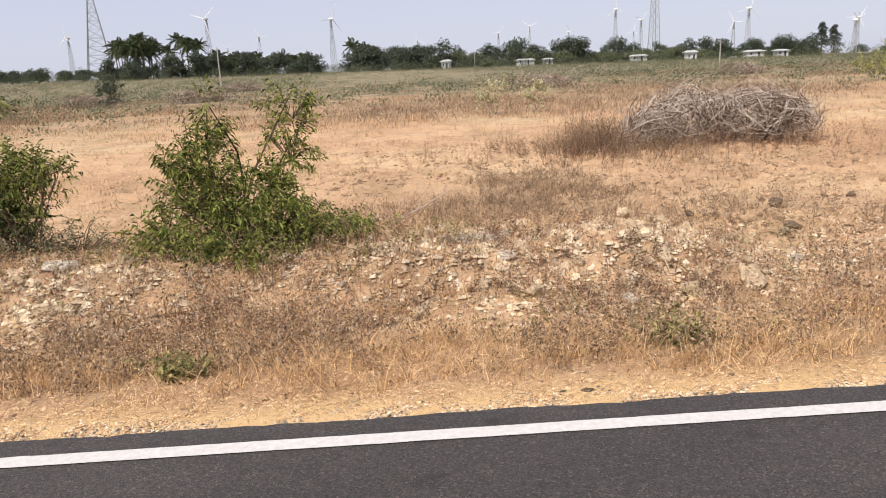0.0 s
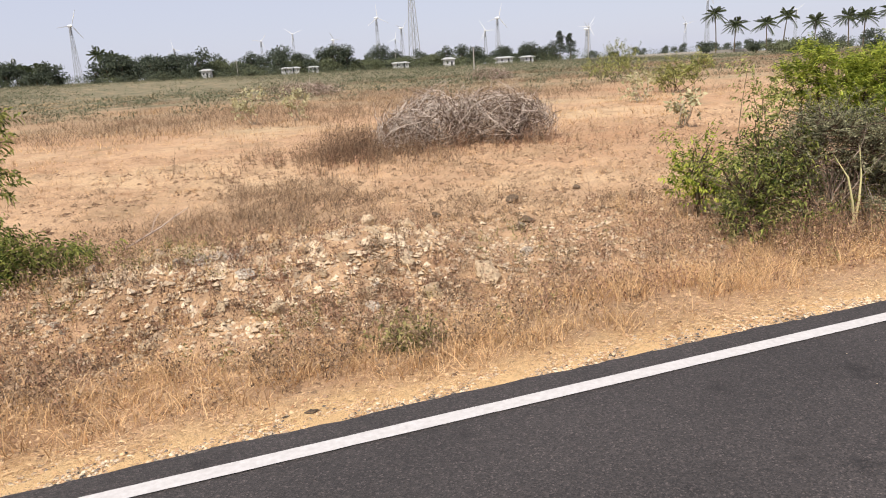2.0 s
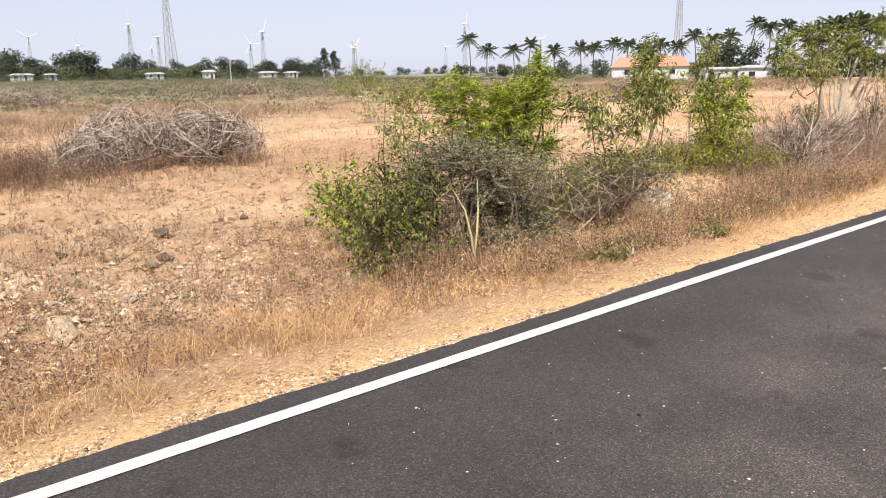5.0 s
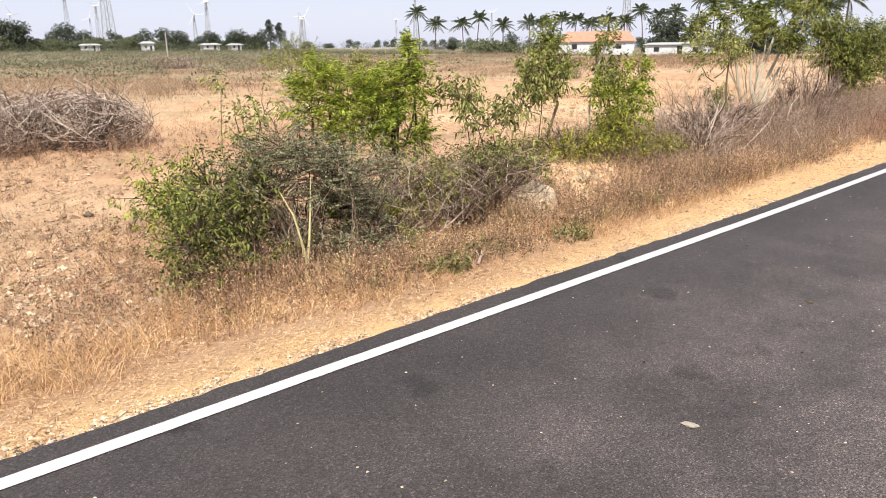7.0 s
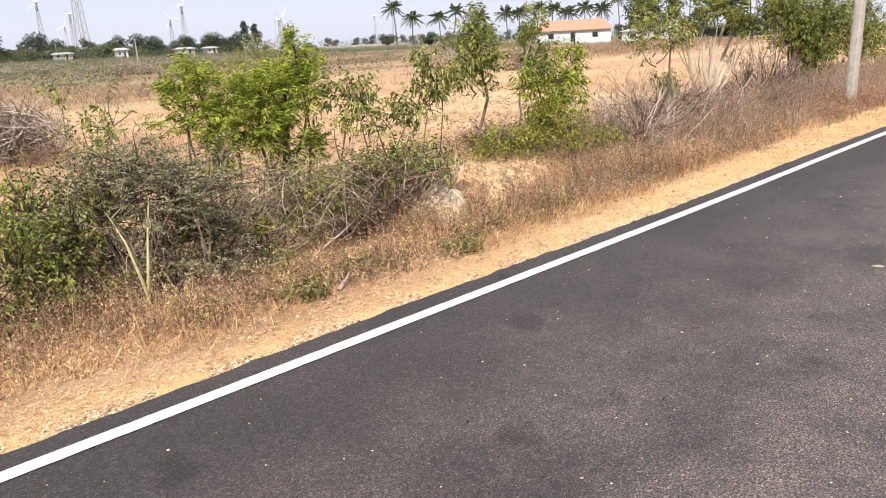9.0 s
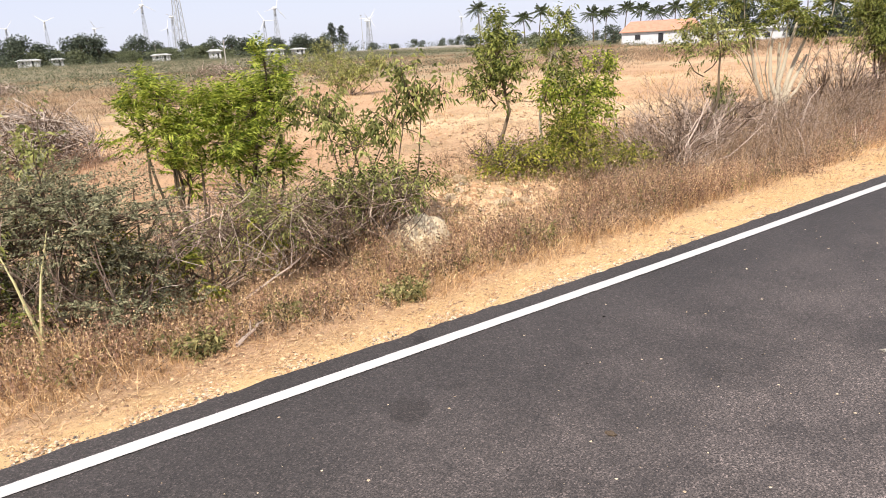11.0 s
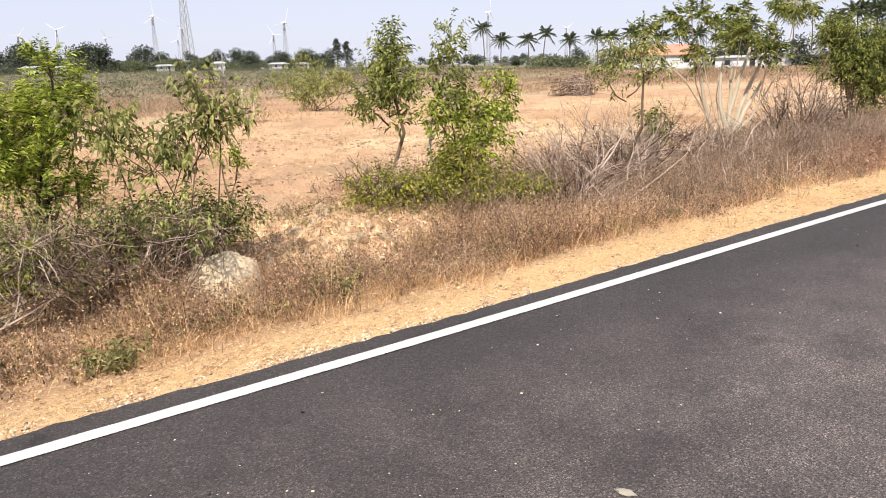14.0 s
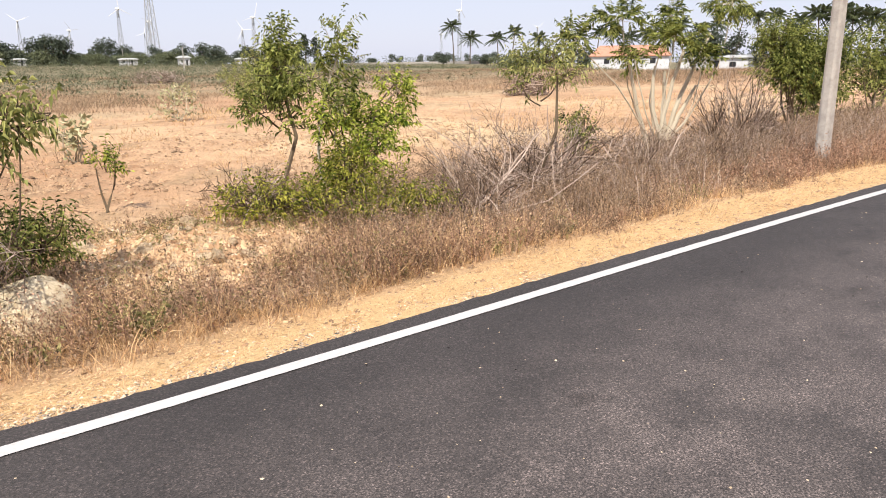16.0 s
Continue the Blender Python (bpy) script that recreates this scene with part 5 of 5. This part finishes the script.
def plant_far(k, bearing, dist, scale=1.0):
    x, y = dist * math.sin(radians(bearing)), dist * math.cos(radians(bearing))
    copy_thing(protos[k], pose(x, y, gz(x, y), 0, 0, rng.uniform(0, 360)) @ Matrix.Scale(scale * 1.15, 4))


for bearing in np.arange(-29, -21, 0.55):
    plant_far(3, bearing + rng.normal(0, 0.3), rng.uniform(240, 290), rng.uniform(0.7, 1.1))
for bearing in np.arange(-21.5, -7, 0.38):
    plant_far(int(rng.integers(0, 4)), bearing + rng.normal(0, 0.3), rng.uniform(225, 250), rng.uniform(0.5, 1.0))
for bearing in np.arange(-4.6, 2.4, 0.42):
    plant_far(int(rng.integers(0, 3)), bearing + rng.normal(0, 0.2), rng.uniform(240, 280), rng.uniform(0.95, 1.35))
for bearing in np.arange(2.4, 17, 0.4):
    plant_far(int(rng.integers(0, 5)), bearing + rng.normal(0, 0.2), rng.uniform(245, 280), rng.uniform(0.75, 1.3))
for bearing in np.arange(10, 22, 1.6):
    plant_far(4, bearing + rng.normal(0, 0.2), rng.uniform(240, 260), rng.uniform(0.8, 1.1))
for bearing in np.arange(17, 29, 0.6):
    plant_far(int(rng.integers(0, 4)), bearing + rng.normal(0, 0.2), rng.uniform(250, 290), rng.uniform(0.6, 1.05))
def far_row(name, label, bearings, near, far, height, mat, clump):
    """A belt of distant bushes and trees that cannot be counted, clump beside clump."""
    s = Soup()
    for b in bearings:
        d, h = rng.uniform(near, far), height * rng.uniform(0.45, 1.15)
        x, y = d * math.sin(radians(b)), d * math.cos(radians(b))
        for _ in range(3):
            p, w = in_lobe((x + rng.normal(0, h * 0.5), y + rng.normal(0, h * 0.5), gz(x, y) + h * rng.uniform(0.25, 0.65), h * rng.uniform(0.45, 0.8), h * 0.35), clump, 2.2)
            s.leaves(p, unit(w + rng.normal(0, 0.6, w.shape)), h * 0.13 * rng.uniform(0.5, 1.3, clump), h * 0.075, 0.2)
    thing(name, s, mat, label, "trees", kind="stuff")


far_row("distant_bushes", "low dark bushes in front of the distant trees", np.arange(-30, 24, 0.42), 215, 260, 3.2, LEAF_FAR, 42)
far_row("distant_bushes", "grey-green thorn bushes before the distant trees", np.arange(-30, 31, 0.8), 205, 250, 2.8, LEAF_FAR2, 42)
far_row("distant_woods", "belt of far trees along the horizon, tinted for haze", np.arange(-31, 70, 0.5), 420, 620, 7.0, LEAF_HAZY, 40)
for bearing in (26.2, 27.2, 28.2):
    plant_far(0, bearing, 262, 0.95)
for bearing in np.arange(29.5, 66, 0.8):
    plant_far(int(rng.integers(0, 4)), bearing + rng.normal(0, 0.4), rng.uniform(560, 720), rng.uniform(0.8, 1.3))
for bearing, dist, k, sc in ((39.5, 235, 3, 0.9), (42.8, 225, 3, 0.8), (44.2, 205, 4, 0.9), (45.5, 190, 4, 1.0), (47.2, 182, 4, 0.9), (47.0, 230, 0, 0.8), (50.0, 232, 1, 0.9), (57.5, 200, 3, 1.0),
                             (62.5, 168, 0, 0.9), (64.8, 165, 1, 1.0), (66.5, 160, 0, 1.1)):
    plant_far(k, bearing, dist, sc)
plant_far(2, 59.1, 192, 1.2)
plant_far(0, 58.2, 190, 1.25)
plant_far(0, 60.0, 193, 1.2)
for p in protos:
    p.matrix_basis = pose(rng.uniform(100, 125), rng.uniform(255, 262), gz(112, 258))

# feathery dark conifers
for x, y, top in ((126.8, 228.1, 9.1), (129.8, 226.4, 8.0)):
    ob = empty_thing("conifer", stand(x, y), "narrow dark casuarina on the horizon", "tree")
    t, c = Soup(), Soup()
    h = top - gz(x, y)
    t.tube([(0, 0, -0.2), (0, 0, h * 0.5), (0.1, 0, h)], [0.2, 0.12, 0.03], 6)
    for z in np.arange(0.3, 1.0, 0.07):
        p, d = in_lobe((rng.normal(0, 0.4), rng.normal(0, 0.4), h * z, 2.6 * (1.12 - z), 0.5), 110)
        c.leaves(p, unit(d + [0, 0, 0.5]), 0.8, 0.22, 0.1)
    part("trunk", t, BARK_DARK, ob)
    part("crown", c, LEAF_FAR, ob)


def lattice_legs(s, base, top, height, bays, r, thin=0.5):
    """Four tapering legs with cross bracing."""
    zs = np.linspace(0, height, bays + 1)
    wd = base + (top - base) * zs / height
    cs = [(-1, -1), (1, -1), (1, 1), (-1, 1)]
    for cx, cy in cs:
        s.tube([(cx * wd[0] / 2, cy * wd[0] / 2, -0.5), (cx * wd[-1] / 2, cy * wd[-1] / 2, height)], [r, r * 0.7], 4)
    for k in range(bays):
        for (ax, ay), (bx, by) in zip(cs, cs[1:] + cs[:1]):
            for p, q in (((ax, ay), (bx, by)), ((bx, by), (ax, ay))):
                s.tube([(p[0] * wd[k] / 2, p[1] * wd[k] / 2, zs[k]), (q[0] * wd[k + 1] / 2, q[1] * wd[k + 1] / 2, zs[k + 1])], [r * thin, r * thin], 3)
            s.tube([(ax * wd[k] / 2, ay * wd[k] / 2, zs[k]), (bx * wd[k] / 2, by * wd[k] / 2, zs[k])], [r * thin, r * thin], 3)


def lattice_tower(x, y, base, height, label, turn):
    ob = empty_thing("lattice_tower", stand(x, y, 0, turn), label, "lattice tower")
    s = Soup()
    lattice_legs(s, base, 0.7, height, 11, 0.26, 0.24)
    part("lattice", s, STEEL, ob)
    p = Soup()
    p.box((-1, -1, height), (1, 1, height + 0.3))
    part("platform", p, STEEL, ob)


lattice_tower(-114, 278, 9.5, 33, "grey steel lattice tower with splayed legs", 20)
lattice_tower(108.6, 333, 4.3, 47, "tall grey steel lattice tower", 14)
lattice_tower(346, 240, 4.0, 58, "slim grey steel lattice mast beyond palms", 10)


def turbine(x, y, hub, spin, face):
    ob = empty_thing("wind_turbine", stand(x, y, 0, face), "white three-bladed wind turbine on the horizon", "wind turbine", "wind farm")
    h = hub - gz(x, y)
    s = Soup()
    lattice_legs(s, 4.5, 1.2, h, 9, 0.16)
    s.tube([(0, 0, h - 6), (0, 0, h)], [0.75, 0.7], 8)
    part("tower", s, STEEL, ob)
    n = Soup()
    n.tube([(0, -2.2, h + 0.8), (0, -1.8, h + 0.8), (0, 2.5, h + 0.8), (0, 2.9, h + 0.8)], [0.5, 0.95, 0.95, 0.5], 8)
    part("nacelle", n, WHITE, ob)
    u = Soup()
    u.tube([(0, -3.4, h + 0.8), (0, -2.9, h + 0.8), (0, -2.2, h + 0.8)], [0.15, 0.6, 0.7], 8)
    part("hub", u, WHITE, ob)
    for k in range(3):
        a = radians(spin + 120 * k)
        d = np.array([math.sin(a), 0, math.cos(a)])
        e = np.array([math.cos(a), 0, -math.sin(a)])
        o = np.array([0, -2.7, h + 0.8])
        b = Soup()
        v = []
        for u_, w in ((0.3, 0.35), (1.5, 0.4), (3.5, 0.66), (8, 0.42), (12, 0.18)):
            for q in (-0.45, 0.55):
                v += [o + d * u_ + e * w * q + [0, 0.12, 0], o + d * u_ + e * w * q - [0, 0.12, 0]]
        f = []
        for m in range(4):
            i = m * 4
            f += [(i, i + 2, i + 6, i + 4), (i + 1, i + 5, i + 7, i + 3), (i, i + 4, i + 5, i + 1), (i + 2, i + 3, i + 7, i + 6)]
        f += [(16, 18, 19, 17), (0, 1, 3, 2)]
        b.add(v, f)
        part("blade", b, WHITE, ob)


for n, (x, y, hub) in enumerate(((-326, 731, 44.8), (-154, 580, 44.8), (-176, 883, 45.7), (-64, 617, 42.8), (141, 889, 42.3), (185, 675, 43.4), (236, 765, 37.8), (319, 734, 29.8),
                                 (269, 592, 34.1), (413, 686, 24.5), (10, 1100, 40), (116, 993, 40.4), (207, 979, 36.9), (315, 1054, 36.7), (-282, 1167, 45.6), (-219, 1282, 41.8),
                                 (441, 728, 28.3), (617, 788, 28.3), (510, 618, 46.6), (782, 775, 38.6))):
    turbine(x, y, hub, (n * 47) % 120, (n * 23) % 70 - 35)


def house(name, label, x, y, turn, w, d, h, roof_h, wall_mat, roof_mat, openings, lift=0.0):
    """Walls, an overhanging pitched roof and framed openings on the front."""
    ob = empty_thing(name, stand(x, y, lift, turn), label, "house")
    s = Soup()
    s.box((-w / 2, -d / 2, -lift - 0.3), (w / 2, d / 2, h))
    part("wall", s, wall_mat, ob)
    r = Soup()
    o = 0.5
    hip = min(1.5, w * 0.12)
    v = [(-w / 2 - o, -d / 2 - o, h), (w / 2 + o, -d / 2 - o, h), (w / 2 + o, d / 2 + o, h), (-w / 2 - o, d / 2 + o, h),
         (-w / 2 - o, -d / 2 - o, h + 0.15), (w / 2 + o, -d / 2 - o, h + 0.15), (w / 2 + o, d / 2 + o, h + 0.15), (-w / 2 - o, d / 2 + o, h + 0.15),
         (-w / 2 + hip, 0, h + roof_h), (w / 2 - hip, 0, h + roof_h)]
    r.add(v, [(0, 1, 5, 4), (1, 2, 6, 5), (2, 3, 7, 6), (3, 0, 4, 7), (4, 5, 9, 8), (6, 7, 8, 9), (0, 3, 2, 1)])
    r.add(v, [(5, 6, 9), (7, 4, 8)])
    part("roof", r, roof_mat, ob)
    # no holes cut: near-black boxes carry the shade of the inside
    for kind, cx, cw, z0, z1 in openings:
        g = Soup()
        g.box((cx - cw / 2, -d / 2 - 0.06, z0), (cx + cw / 2, -d / 2 + 0.02, z1))
        p = part(kind, g, DARK, ob)
        fr = Soup()
        fr.box((cx - cw / 2 - 0.12, -d / 2 - 0.09, z1), (cx + cw / 2 + 0.12, -d / 2 + 0.02, z1 + 0.12))
        part("lintel", fr, wall_mat, p)


house("house", "white house with an orange terracotta tiled roof", 147.5, 109, -55, 17, 8, 2.5, 2.4, WALL, TILE,
      [("window", -5, 1.2, 0.9, 2.0), ("door", 0, 1.1, 0.05, 2.1), ("window", 5, 1.2, 0.9, 2.0)], 0.8)
house("house", "long low white house with pale flat roof", 157.5, 94.5, -58, 13, 7, 2.4, 0.5, WALL, GREYROOF,
      [("window", -4, 1.2, 0.9, 1.9), ("door", 1, 1.1, 0.05, 2.1)])
house("shed", "white shed with a dark open front", 151.5, 80.0, -60, 15, 7, 2.6, 0.6, WALL, GREYROOF,
      [("opening", 3, 8, 0.1, 2.2), ("window", -5, 1.2, 0.9, 1.9)])
for x, y, top, w, lab in ((12, 265, 4.8, 4, "small white house among dark trees"), (39.7, 262, 3.2, 9, "low white shed in front of trees"), (47.5, 261, 2.9, 5, "low white shed in front of trees"),
                          (77.3, 254, 2.6, 8, "white building with pillars before trees"), (93.3, 248, 3.8, 5, "small white two-storey house"), (111.5, 241, 2.8, 8, "long white house on the horizon"), (119, 238, 2.4, 5, "small white house on the horizon")):
    x, y, w = x * 0.9, y * 0.9, w * 0.6
    hh = max(2.1, 0.7 * (top - gz(x, y)))
    house("far_house", lab, x, y, -12, w, 5, hh * 0.8, hh * 0.25, WALL, GREYROOF, [("window", -w * 0.25, 0.5, 0.9, 1.5), ("door", w * 0.2, 0.5, 0.05, 1.6)])

# boundary wall by the houses, small poles in the field
wall = Soup()
wall.box((-30, -0.12, -0.3), (30, 0.12, 0.75))
thing("boundary_wall", wall, CONCRETE, "low grey boundary wall across the horizon", "wall", at=stand(150, 208, 0.0, -38))


def small_pole(x, y, h):
    ob = empty_thing("field_pole", stand(x, y, -0.1), "thin grey concrete pole in the field", "pole", "poles in the field")
    s = Soup()
    s.tube([(0, 0, 0), (0.02, 0, h)], [0.11, 0.07], 6)
    part("shaft", s, CONCRETE, ob)
    a = Soup()
    a.box((-0.35, -0.03, h - 0.25), (0.35, 0.03, h - 0.18))
    part("cross_arm", a, STEEL, ob)


small_pole(-26.2, 102.1, 5.5)
small_pole(46.1, 111.1, 3.6)
small_pole(155.6, 257.2, 14)
small_pole(20, 240, 5)
small_pole(70, 235, 5)

# far scrub: low bushes too many to count
def scrub_field(name, label, mat, k, x0, x1, y0, y1, keep, size, leaf):
    s = Soup()
    x, y = scatter(k, x0, x1, y0, y1, keep)
    for px, py in zip(x, y):
        w = size * rng.uniform(0.5, 1.5)
        h = w * rng.uniform(0.45, 0.8)
        k = 34 if py < 90 else 20
        p, d = in_lobe((px, py, gz(px, py) + h * 0.35, w, h * 0.6), k, 2.0)
        s.leaves(p, unit(d + [0, 0, 0.15] + rng.normal(0, 0.7, d.shape)), leaf * rng.uniform(0.5, 1.35, k), leaf * 0.42, 0.1)
    thing(name, s, mat, label, "scrub", kind="stuff")


green_zone = lambda x, y: smooth_step(0.25, 0.55, wave(x, y, 0.07, 3.3)) * (0.45 + 0.55 * smooth_step(0.3, 0.6, wave(x, y, 0.33, 7.1))) * smooth_step(27, 52, y + 0.1 * np.abs(x - 10)) ** 1.2
scrub_field("scrub", "grey-green thorn scrub across the far field", SCRUB, 15000, -100, 150, 28, 215, green_zone, 0.85, 0.2)
scrub_field("scrub", "green bushes dotted over the far field", LEAF_FAR2, 1300, -130, 170, 45, 235, lambda x, y: wave(x, y, 0.1, 8.0) * smooth_step(40, 70, y), 1.2, 0.26)
for x, y, w in ((-27, 62, 2.2), (-17.5, 60, 2.4), (-20, 85, 2.0), (9, 55, 2.4), (27, 62, 2.0), (33, 25.2, 1.1)):
    twig_heap("far_brush_heap", "grey heap of cut branches far in the field", (x, y), [(0, 0, gz(x, y) + 0.3, w, 0.7), (w * 0.7, 0.2, gz(x, y) + 0.2, w * 0.7, 0.5)],
              [("bleached_tangle", TWIG, 0.5), ("brown_tangle", TWIG_DARK, 0.5)], 260, 1.5, 0.013, "far brush heaps", bow=0.9)
shrub("thorn_bush", "dark open thorn bush in the field", "bush", (-23.5, 58), [(0, 0, 0.8, 0.9, 0.8), (0.5, 0, 1.5, 0.6, 0.6)], LEAF_FAR, BARK_DARK, leaf=0.25, width=0.08, dens=16, spray=0.6)

# fallen sticks on the verge
for x, y, ln, turn, lift in ((13.6, 6.2, 2.2, -4, 12), (13.9, 6.3, 2.0, 20, 24), (15.6, 6.6, 1.8, 50, 38), (15.2, 6.9, 1.6, 120, 35), (17.2, 6.7, 1.5, 75, 30), (14.4, 6.9, 1.2, -20, 45), (13.7, 6.1, 1.0, 60, 20), (18.3, 6.9, 1.3, 10, 35), (7.3, 5.5, 0.9, 10, 20),
                             (-0.6, 8.4, 0.9, 15, 25), (6.9, 4.25, 0.35, 40, 4), (-4.4, 4.7, 0.9, 60, 20)):
    st = Soup()
    st.tube(crook((0, 0, 0), (ln, 0, 0), 6, 0.05), np.linspace(0.015, 0.005, 6), 5)
    st.tube(crook((ln * 0.5, 0, 0), (ln * 0.8, ln * 0.15, ln * 0.12), 4, 0.05), np.linspace(0.006, 0.002, 4), 4)
    thing("fallen_branch", st, TWIG, "bleached dead branch lying in dry weeds", "branch", "fallen branches", at=pose(x, y, gz(x, y) + 0.02, 0, -lift, turn))
